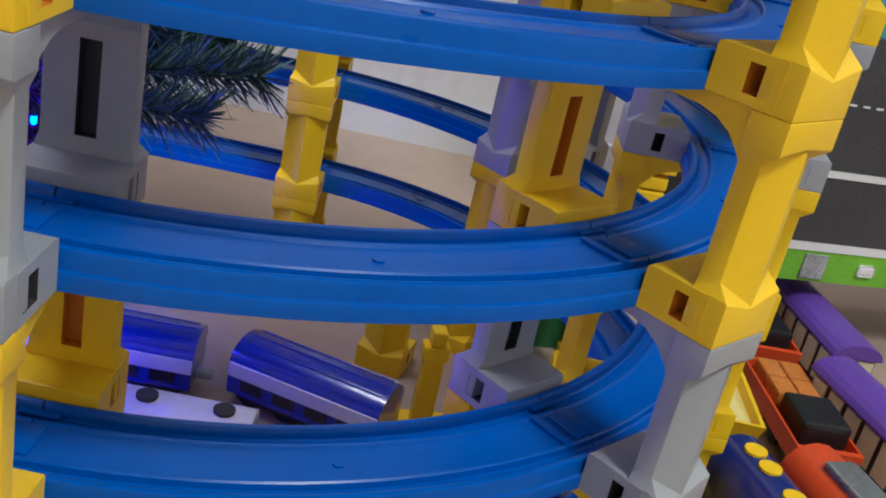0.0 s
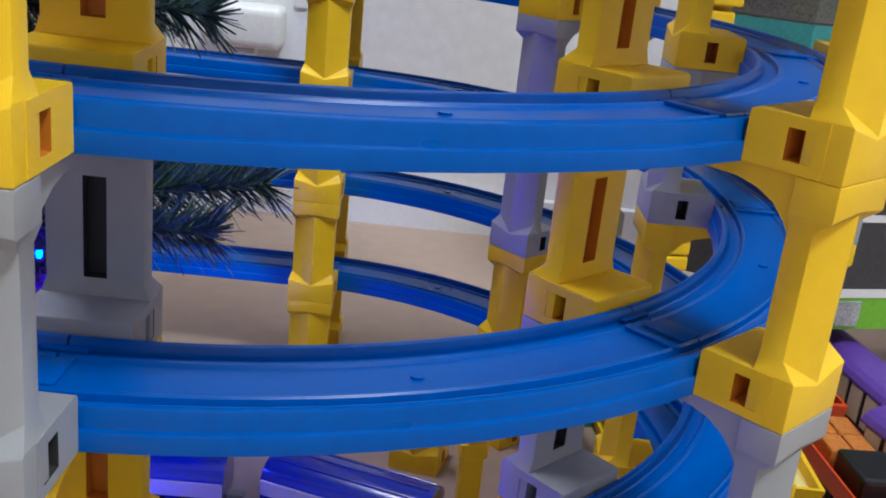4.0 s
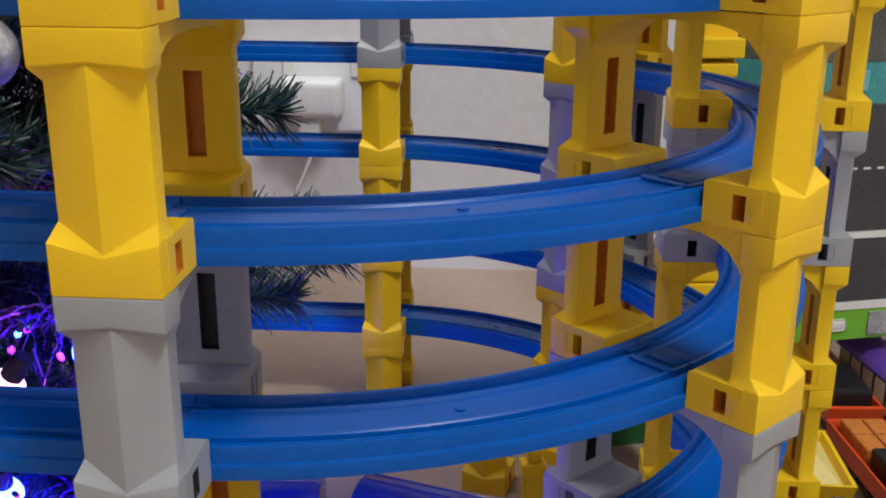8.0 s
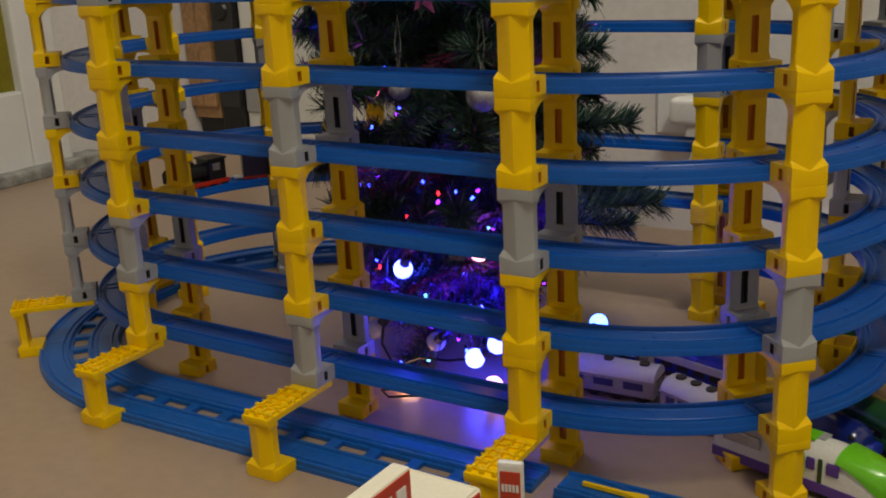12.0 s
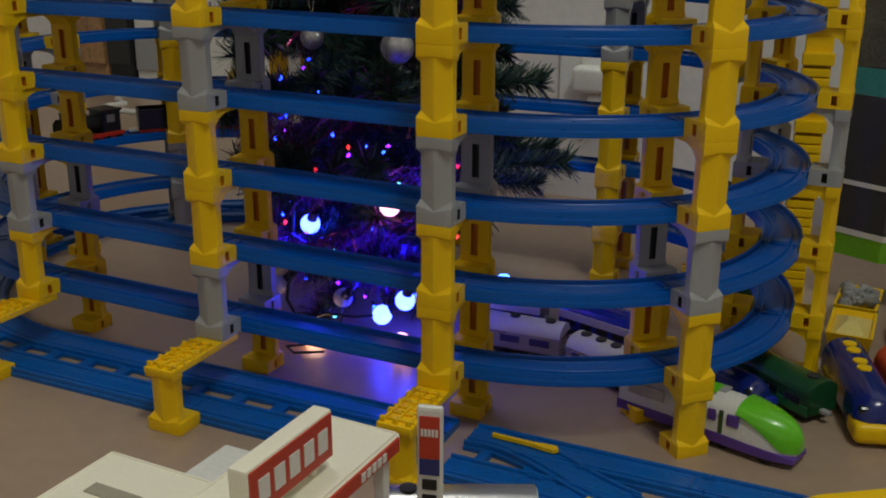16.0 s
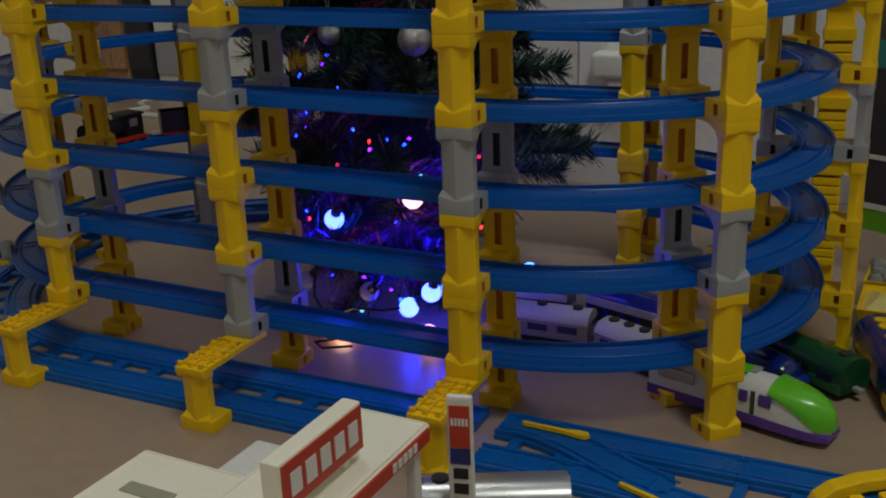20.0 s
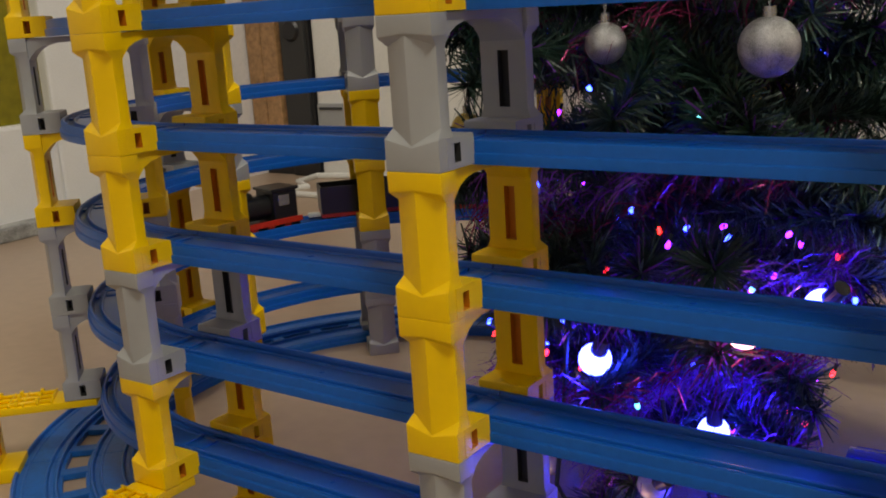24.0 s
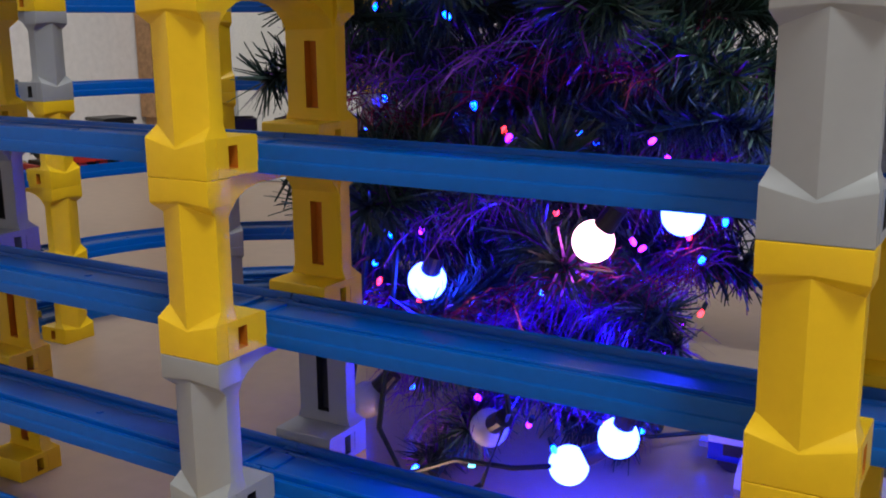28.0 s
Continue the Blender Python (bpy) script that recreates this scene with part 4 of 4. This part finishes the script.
# ---------------------------------------------------------------- filling station
def filling_station():
    """Flat canopy at the rail side, lower shop roof beside it, sign board on pegs."""
    s = empty("toy_filling_station", pose(0.0, -0.1545, 0, 0, 0, -2), "cream toy filling station with a flat canopy and red sign bands", "toy building")
    bm = bmesh.new()
    bx(bm, (0.028, -0.105, 0.0995), (0.066, 0.210, 0.011), 0.003, 3)
    part("canopy", bm, CRM, s)
    bm = bmesh.new()
    bx(bm, (0.0615, -0.105, 0.0990), (0.0016, 0.202, 0.0092), 0.0004)
    band = part("sign_band", bm, SGN, s, "red sign band")
    for y in (-0.035, -0.130):
        for i in range(5):
            bm = bmesh.new()
            bx(bm, (0.0626, y - 0.012 + i * 0.006, 0.0990), (0.0008, 0.0042, 0.0056), 0.0002)
            part("sign_bar", bm, WHT, band)
    bm = bmesh.new()
    bx(bm, (-0.047, -0.165, 0.0950), (0.080, 0.150, 0.010), 0.003, 3)
    part("lower_roof", bm, CRM, s)
    bm = bmesh.new()
    bx(bm, (-0.050, -0.128, 0.1004), (0.034, 0.010, 0.0012), 0.0003)
    part("roof_recess", bm, mat("olive_grey_recess", (0.34, 0.32, 0.24), 0.5), s)
    for x0, x1, y0, y1, z in ((-0.003, 0.059, -0.207, -0.003, 0.1052), (-0.084, -0.010, -0.237, -0.093, 0.1002)):
        for cx, cy, sx, sy in (((x0 + x1) / 2, y0, x1 - x0, 0.0012), ((x0 + x1) / 2, y1, x1 - x0, 0.0012), (x0, (y0 + y1) / 2, 0.0012, y1 - y0), (x1, (y0 + y1) / 2, 0.0012, y1 - y0)):
            bm = bmesh.new()
            bx(bm, (cx, cy, z), (sx, sy, 0.0012), 0.0003)
            part("roof_rim", bm, CRM, s)
    bm = bmesh.new()
    bx(bm, (-0.022, -0.066, 0.0900), (0.034, 0.044, 0.007), 0.002)
    part("link_roof", bm, WHT, s)
    bm = bmesh.new()
    bx(bm, (-0.047, -0.165, 0.0450), (0.070, 0.135, 0.090), 0.002)
    part("shop", bm, WHT, s)
    bm = bmesh.new()
    bx(bm, (-0.0110, -0.165, 0.045), (0.002, 0.110, 0.060), 0.0005)
    part("shop_window", bm, GLS, s)
    for x, y in ((0.054, -0.012), (0.054, -0.195), (0.004, -0.030)):
        bm = bmesh.new()
        bx(bm, (x, y, 0.0470), (0.007, 0.007, 0.094), 0.001)
        part("post", bm, WHT, s)
    bm = bmesh.new()
    bx(bm, (0.0405, -0.0925, 0.1270), (0.012, 0.078, 0.030), 0.0015)
    board = part("sign_board", bm, CRM, s)
    bm = bmesh.new()
    bx(bm, (0.0469, -0.0925, 0.1270), (0.0010, 0.075, 0.027), 0.0003)
    part("sign_face", bm, SGN, board, "red sign face")
    for i in range(5):
        bm = bmesh.new()
        y = -0.092 - 0.0270 + i * 0.0135
        bx(bm, (0.0477, y, 0.1270), (0.0008, 0.0092, 0.0135), 0.0002)
        part("sign_bar", bm, WHT, board)
    for y in (-0.118, -0.066):
        bm = bmesh.new()
        cyl(bm, (0.0405, y, 0.1082), 0.0028, 0.008, "z", 12)
        part("peg", bm, CRM, s)


def price_sign():
    s = empty("price_sign", pose(0.0756, -0.1455, 0, 0, 0, 14) @ Matrix.Diagonal((0.78, 1, 1.21, 1)), "slim white toy price sign with red and blue panels", "toy sign")
    bm = bmesh.new()
    bx(bm, (0, 0, 0.050), (0.021, 0.0050, 0.100), 0.002)
    part("panel", bm, WHT, s)
    for z, hh, mm in ((0.083, 0.024, SGN), (0.066, 0.009, NVY), (0.056, 0.006, BLK), (0.047, 0.006, BLK), (0.038, 0.006, BLK), (0.029, 0.006, BLK)):
        bm = bmesh.new()
        bx(bm, (0, -0.0028, z), (0.0165 if hh > 0.008 else 0.012, 0.0010, hh), 0.0002)
        part("print_block", bm, mm, s)
    for i in range(5):
        bm = bmesh.new()
        bx(bm, (-0.0058 + i * 0.0029, -0.0036, 0.086), (0.0020, 0.0006, 0.0040))
        part("sign_bar", bm, WHT, s)
    bm = bmesh.new()
    bx(bm, (0, 0, 0.003), (0.030, 0.018, 0.006), 0.001)
    part("foot", bm, WHT, s)


filling_station()
price_sign()


# ---------------------------------------------------------------- folding toy street building on the right
def street_building():
    b = empty("toy_street_building", pose(0.3100, 0.465, 0.058, 0, 0, 16) @ Matrix.Scale(0.87, 4), "toy street building on posts with dark panels and lime band", "toy building")
    bm = bmesh.new()
    prism(bm, [(0, 0), (0.80, 0.0), (0.80, 0.10), (0.0, 0.10), (-0.052, 0.048)], 0.0, 0.40, "xy")
    part("shell", bm, mat("grey_print", (0.26, 0.27, 0.27), 0.5, vary=0.10, scale=30), b)

    def strip(z0, z1, mm, name, proud=0.002):
        for pts in ([(0.0, -proud), (0.80, -proud), (0.80, 0.001), (0, 0.001)], [(0.0, -proud), (0.001, 0.002), (-0.0515, 0.0485), (-0.0520 - proud * 0.7, 0.048 - proud * 0.7)]):
            bm = bmesh.new()
            prism(bm, pts, z0, z1, "xy")
            part(name, bm, mm, b)

    for x in (0.06, 0.36, 0.70):
        bm = bmesh.new()
        bx(bm, (x, 0.088, -0.0316), (0.020, 0.020, 0.0632), 0.002)
        part("post", bm, BLK, b)
    strip(0.000, 0.027, LIM, "base_panel")
    strip(0.0272, 0.034, WHT, "kerb_line", 0.003)
    strip(0.0345, 0.089, ASP, "road_panel")
    strip(0.0895, 0.095, WHT, "kerb_line", 0.003)
    strip(0.0955, 0.198, ASP, "road_panel")
    strip(0.200, 0.232, TEA, "teal_panel")
    strip(0.234, 0.320, mat("warm_grey_print", (0.10, 0.10, 0.085), 0.5, vary=0.25, scale=80), "stone_panel")
    for i in range(40):
        bm = bmesh.new()
        bx(bm, (0.006 + i * 0.012, -0.0024, 0.148), (0.006, 0.0014, 0.0016))
        part("lane_mark", bm, WHT, b)
    for i in range(5):
        bm = bmesh.new()
        bx(bm, (0.045 + i * 0.09, -0.0028, 0.014), (0.016, 0.0030, 0.010), 0.003)
        part("printed_car", bm, WHT, b)
        bm = bmesh.new()
        bx(bm, (0.085 + i * 0.09, -0.0026, 0.0135), (0.022, 0.0022, 0.021), 0.0005)
        part("printed_wall", bm, STONE, b)
    pale = mat("pale_teal_window", (0.16, 0.42, 0.44), 0.3)
    for i in range(8):
        bm = bmesh.new()
        bx(bm, (0.03 + i * 0.06, -0.0026, 0.218), (0.030, 0.0022, 0.016), 0.001)
        part("window", bm, pale, b)
    for i in range(14):
        bm = bmesh.new()
        bx(bm, (0.02 + i * 0.035, -0.003, 0.268), (0.0016, 0.0026, 0.020))
        part("railing_bar", bm, BLK, b)
    bm = bmesh.new()
    bx(bm, (0.25, -0.003, 0.279), (0.48, 0.0026, 0.002))
    part("railing", bm, BLK, b)


street_building()


def yellow_signal():
    t = empty("toy_signal_post", pose(0.1250, 0.2800, 0, 0, 0, 12), "yellow plastic signal post standing inside the loop", "toy signal")
    bm = bmesh.new()
    bx(bm, (0, 0, 0.004), (0.032, 0.026, 0.008), 0.002)
    part("base", bm, YEL, t)
    bm = bmesh.new()
    bx(bm, (0, 0, 0.028), (0.011, 0.009, 0.044), 0.001)
    part("post", bm, YEL, t)
    for z, w in ((0.053, 0.014), (0.062, 0.008)):
        bm = bmesh.new()
        bx(bm, (0, 0, z), (w, 0.010, 0.008), 0.001)
        part("hook", bm, YEL, t)


yellow_signal()
low = empty("pier_block", pose(0.096, 0.337, 0, 0, 0, -14), "bright yellow plastic toy pier leg standing alone on the floor", "pier block", "pier blocks of the spiral tower")
for nm, me in (("leg", MESH["y"][0][1]), ("clamp", MESH["y"][1][1])):
    o = new(nm, me)
    o.parent = low


def ribbed_tower():
    """Tall narrow yellow tower with a ribbed shutter in each storey."""
    t = empty("toy_tower", pose(0.2310, 0.4020, 0, 0, 0, 8), "tall yellow plastic toy tower with ribbed shutters behind the spiral", "toy tower")
    for k in range(6):
        z = 0.004 + k * 0.066
        bm = bmesh.new()
        bx(bm, (0, 0.006, z + 0.033), (0.026, 0.012, 0.0655), 0.001)
        part("storey", bm, YEL, t)
        bm = bmesh.new()
        bx(bm, (0, -0.003, z + 0.008), (0.030, 0.012, 0.012), 0.0012)
        part("sill", bm, YEL, t)
        for j in range(4 if k % 2 else 3):
            bm = bmesh.new()
            bx(bm, (-0.001, -0.0025, z + 0.061 - j * 0.0094), (0.027, 0.009, 0.0085), 0.0016)
            part("shutter_slat", bm, YEL, t)
    bm = bmesh.new()
    bx(bm, (0, 0.004, 0.003), (0.040, 0.030, 0.006), 0.001)
    part("base", bm, YEL, t)


ribbed_tower()


def green_tub():
    t = empty("green_toy_tub", pose(0.1661, 0.4282, 0, 0, 0, 16), "dark green plastic toy tub with yellow studs along its rim", "toy")
    bm = bmesh.new()
    ring = lambda f, z: [(-0.050 * f, -0.030 * f, z), (0.050 * f, -0.030 * f, z), (0.050 * f, 0.030 * f, z), (-0.050 * f, 0.030 * f, z)]
    loft(bm, [ring(0.85, 0.0), ring(1.0, 0.030), ring(0.93, 0.030), ring(0.8, 0.008)])
    part("tub", bm, GRN2, t)
    rt = random.Random(8)
    for i in range(9):
        bm = bmesh.new()
        bx(bm, (-0.046 + i * 0.0115, 0.0285, 0.032 + rt.uniform(0, 0.002)), (0.009, 0.006, 0.007), 0.0012)
        part("stud", bm, YEL, t)
    for i in range(4):
        bm = bmesh.new()
        bx(bm, (-0.0485, -0.022 + i * 0.013, 0.0325), (0.006, 0.009, 0.007), 0.0012)
        part("stud", bm, YEL, t)


green_tub()

# ---------------------------------------------------------------- the tree with its lights
TX, TY = -0.200, 0.262
TINR = mat("red_tinsel", (0.34, 0.03, 0.14), 0.20, metal=0.5)


def branch_mesh(rnd, L, droop, needles, frost, tinsel, loose=1.0):
    """A wired branch with blades standing off it on all sides."""
    bm = bmesh.new()
    pts = [Vector((L * t, 0.010 * math.sin(3 * t + L * 40), 0.03 * t - droop * t * t)) for t in [i / 6 for i in range(7)]]
    tube(bm, pts, 0.0016, 5)
    for i in range(needles):
        t = 0.06 + 0.96 * rnd.random() ** 0.8
        k = min(5, int(t * 6))
        p = pts[k].lerp(pts[k + 1], min(1.0, t * 6 - k))
        a = rnd.uniform(0, 2 * math.pi)
        d = Vector((rnd.uniform(0.3 - 0.8 * loose, 1.1), math.cos(a) + loose * rnd.gauss(0, 0.45), math.sin(a) + loose * rnd.gauss(-0.15, 0.45))).normalized()
        l = rnd.uniform(0.012 - 0.005 * loose, 0.026)
        sde = d.cross(Vector((rnd.random(), rnd.random(), rnd.random()))).normalized() * rnd.uniform(0.0006, 0.0011)
        v = [bm.verts.new(p - sde), bm.verts.new(p + sde), bm.verts.new(p + d * l + sde * 0.4), bm.verts.new(p + d * l - sde * 0.4)]
        f = bm.faces.new(v)
        q = rnd.random()
        f.material_index = 1 if q < frost else (2 if q < frost + tinsel else 0)
    return bm


def tree():
    t = empty("christmas_tree", pose(TX, TY, 0), "dark green artificial Christmas tree standing inside the rail loop", "tree")
    bm = bmesh.new()
    tube(bm, [(0, 0, 0.02), (0.002, 0.0, 0.2), (0.0, 0.002, 0.5), (0, 0, 0.95)], 0.010, 10)
    part("trunk", bm, WIRE, t)
    for k in range(3):
        bm = bmesh.new()
        a = 2.1 * k + 0.4
        tube(bm, [(0, 0, 0.05), (0.05 * math.cos(a), 0.05 * math.sin(a), 0.03), (0.085 * math.cos(a), 0.085 * math.sin(a), 0.004)], 0.004, 8)
        part("foot", bm, WIRE, t)
    rnd = random.Random(11)
    kinds = []
    for k in range(10):
        kinds.append(proto("branch", branch_mesh(rnd, 0.100 + 0.006 * k, rnd.uniform(0.0, 0.05), 950, 0.05, 0.09 if k < 5 else 0.03), [NEED, NEED2, TINS]))
    n = 250
    for i in range(n):
        f = i / n
        z = 0.034 + 0.89 * f
        c = abs(math.sin(radians(i * 137.5)))
        L = (0.080 + 0.075 * min(1, f / 0.16)) * (1.0 if f < 0.5 else 1.0 - 0.7 * (f - 0.5) / 0.5) * rnd.uniform(0.8, 1.1)
        L = min(L, 0.158 - 0.022 * c)
        k = rnd.randrange(5) if z < 0.20 else rnd.randrange(3, 10)
        o = new("branch", kinds[k])
        o.parent = t
        o.matrix_basis = pose(0, 0, z, rnd.uniform(0, 360), rnd.uniform(-10, 16), i * 137.5 + rnd.uniform(-14, 14)) @ Matrix.Diagonal((L / (0.100 + 0.006 * k), 1, 1, 1))
    for z, az, L, tilt, dr in ((0.140, 14, 0.215, -3, 0.012), (0.148, 21, 0.200, -5, 0.016), (0.134, 7, 0.190, 0, 0.012), (0.142, 16, 0.170, -8, 0.010), (0.240, 17, 0.185, -2, 0.03),
                               (0.258, 28, 0.150, -8, 0.02), (0.232, 7, 0.155, -2, 0.02), (0.290, 12, 0.16, -8, 0.02), (0.19, -12, 0.14, 0, 0.03)):
        o = part("branch", branch_mesh(rnd, L, dr, 1250, 0.55, 0.0, 0.0), [NEED, NEED2, TINS], t, "frosted green branch")
        o.matrix_basis = pose(0, 0, z, 0, tilt, az)
    # tinsel garlands wound round the branches
    for z0, z1, turns, seed in ((0.060, 0.240, 2.6, 1), (0.10, 0.42, 3.2, 2), (0.022, 0.12, 2.4, 3)):
        rg = random.Random(seed)
        bm = bmesh.new()
        n = 3400
        for i in range(n):
            f = i / n
            a = 2 * math.pi * turns * f + seed * 2.1
            r = (0.104 if seed < 3 else 0.072 + 0.03 * f) + 0.016 * math.sin(9 * f * turns) + rg.uniform(-0.007, 0.007)
            p = Vector((r * math.cos(a), r * math.sin(a), z0 + (z1 - z0) * f + 0.010 * math.sin(5 * a) + rg.uniform(-0.004, 0.004)))
            d = Vector((rg.gauss(0, 1), rg.gauss(0, 1), rg.gauss(-0.3, 1))).normalized() * rg.uniform(0.010, 0.026)
            sag = Vector((0, 0, -0.25 * d.length))
            sde = d.cross(Vector((rg.random() + 0.1, rg.random(), rg.random()))).normalized() * rg.uniform(0.00022, 0.00045)
            v = [bm.verts.new(q) for q in (p - sde, p + sde, p + d * 0.55 + sde, p + d * 0.55 - sde, p + d + sag + sde * 0.5, p + d + sag - sde * 0.5)]
            for q in ((0, 1, 2, 3), (3, 2, 4, 5)):
                bm.faces.new([v[k] for k in q])
        part("tinsel_garland", bm, (TINS, TINR, TINS)[seed - 1], t, "glossy purple and red tinsel garland")


tree()


def globe_light(x, y, z, m_, tilt, label, r=0.0098):
    g = empty("globe_light", pose(x, y, z, tilt[0], tilt[1], 0), label, "fairy light", "globe lights on the tree")
    bm = bmesh.new()
    ball(bm, (0, 0, 0), r, 22, 14)
    part("globe", bm, m_, g, smooth=True)
    bm = bmesh.new()
    cyl(bm, (0, 0, r + 0.0045), 0.0052, 0.012, "z", 14, 0.0046)
    part("socket", bm, BLK, g)


LIT = "lit round globe bulb of a light string on the tree"
for x, y, z, mm, tl in (
        (-0.204, 0.165, 0.116, G_WHITE, (20, 30)), (-0.125, 0.165, 0.033, G_WHITE, (-30, 60)), (-0.102, 0.170, 0.050, G_WHITE, (10, 20)),
        (-0.115, 0.165, 0.145, G_PINK, (0, 35)), (-0.186, 0.135, 0.0105, G_WARM, (60, 40)), (-0.060, 0.325, 0.024, G_BACK, (105, 20)),
        (-0.097, 0.150, 0.0145, G_PINK, (80, 70)), (-0.150, 0.215, 0.060, G_WHITE, (15, 10)),
        (-0.080, 0.185, 0.157, G_WHITE, (25, 40))):
    globe_light(x, y, z, mm, tl, LIT)
globe_light(-0.166, 0.160, 0.046, MILK, (30, 50), "unlit milky globe bulb of a light string")
globe_light(-0.232, 0.150, 0.052, MILK, (-20, 40), "unlit milky globe bulb of a light string")

rl = random.Random(5)
for i in range(130):
    z = rl.uniform(0.015, 0.20) if i % 4 else rl.uniform(0.2, 0.46)
    a = rl.uniform(math.pi, 2 * math.pi) if i % 3 else rl.uniform(0, math.pi)
    r = rl.uniform(0.06, 0.125)
    g = empty("led_light", pose(TX + r * math.cos(a), TY + r * math.sin(a), z, rl.uniform(-60, 60), rl.uniform(-60, 60), 0), "tiny lit LED of a light string on the tree", "fairy light", "small tree lights")
    bm = bmesh.new()
    ball(bm, (0, 0, 0), 0.0016, 8, 6, (1, 1, 1.7))
    part("led", bm, [G_BLUE, G_VIO, G_BLUE, G_VIO, G_RED, G_BLUE, G_VIO, G_TEAL, G_BLUE, G_RED, G_BLUE][i % 11], g)
    bm = bmesh.new()
    cyl(bm, (0, 0, 0.0045), 0.0014, 0.005, "z", 8)
    part("socket", bm, WIRE, g)


def light_wire(pts):
    bm = bmesh.new()
    tube(bm, pts, 0.0014, 6)
    tagged(obj("light_string_wire", bm, WIRE, smooth=True), "dark green wire of the light string hanging from the tree", "cable", "light string wires")


light_wire([(-0.245, 0.17, 0.12), (-0.243, 0.155, 0.07), (-0.247, 0.15, 0.03), (-0.235, 0.14, 0.006), (-0.20, 0.13, 0.004), (-0.182, 0.130, 0.006)])
light_wire([(-0.222, 0.165, 0.13), (-0.219, 0.15, 0.08), (-0.222, 0.145, 0.04), (-0.205, 0.14, 0.02), (-0.18, 0.15, 0.03), (-0.15, 0.155, 0.03), (-0.121, 0.16, 0.036)])
light_wire([(-0.16, 0.16, 0.10), (-0.15, 0.15, 0.06), (-0.165, 0.15, 0.02), (-0.19, 0.125, 0.005), (-0.205, 0.115, 0.004), (-0.19, 0.105, 0.004), (-0.165, 0.12, 0.004)])
light_wire([(-0.16, 0.20, 0.05), (-0.12, 0.27, 0.01), (-0.09, 0.31, 0.005), (-0.062, 0.335, 0.02)])


def bauble(x, y, z, r, mm, label):
    b = empty("bauble", pose(x, y, z), label, "bauble", "baubles on the tree")
    bm = bmesh.new()
    ball(bm, (0, 0, 0), r, 28, 18)
    part("ball", bm, mm, b, smooth=True)
    bm = bmesh.new()
    cyl(bm, (0, 0, r + 0.002), r * 0.22, 0.005, "z", 12)
    part("cap", bm, SIL, b)
    bm = bmesh.new()
    tube(bm, [(0, 0, r + 0.004), (0.004, 0, r + 0.03), (0.002, 0, r + 0.055), (-0.003, 0, r + 0.03), (0, 0, r + 0.004)], 0.0004, 5)
    part("loop", bm, SIL, b)


bauble(-0.101, 0.156, 0.295, 0.0150, SILB, "silver glitter bauble hanging on the tree")
bauble(-0.318, 0.215, 0.245, 0.0105, GOLB, "small gold glitter bauble hanging on the tree")
bauble(-0.185, 0.150, 0.300, 0.0110, SILB, "small silver bauble hanging on the tree")


def star(x, y, z, mm, label, r=0.016):
    bm = bmesh.new()
    pts = [((r if i % 2 == 0 else r * 0.42) * math.sin(math.pi * i / 5), (r if i % 2 == 0 else r * 0.42) * math.cos(math.pi * i / 5)) for i in range(10)]
    prism(bm, pts, -0.0012, 0.0012, "xz")
    o = tagged(obj("star_ornament", bm, mm), label, "ornament")
    o.matrix_basis = pose(x, y, z, 8, 6, 10)


star(-0.1533, 0.150, 0.382, mat("pink_glitter", (0.8, 0.12, 0.35), 0.3, vary=0.3, scale=300), "pink glitter star hanging on the tree")
star(-0.275, 0.175, 0.232, mat("green_foil", (0.05, 0.40, 0.12), 0.25, metal=0.6), "small green foil tree-shaped ornament on the tree", 0.010)
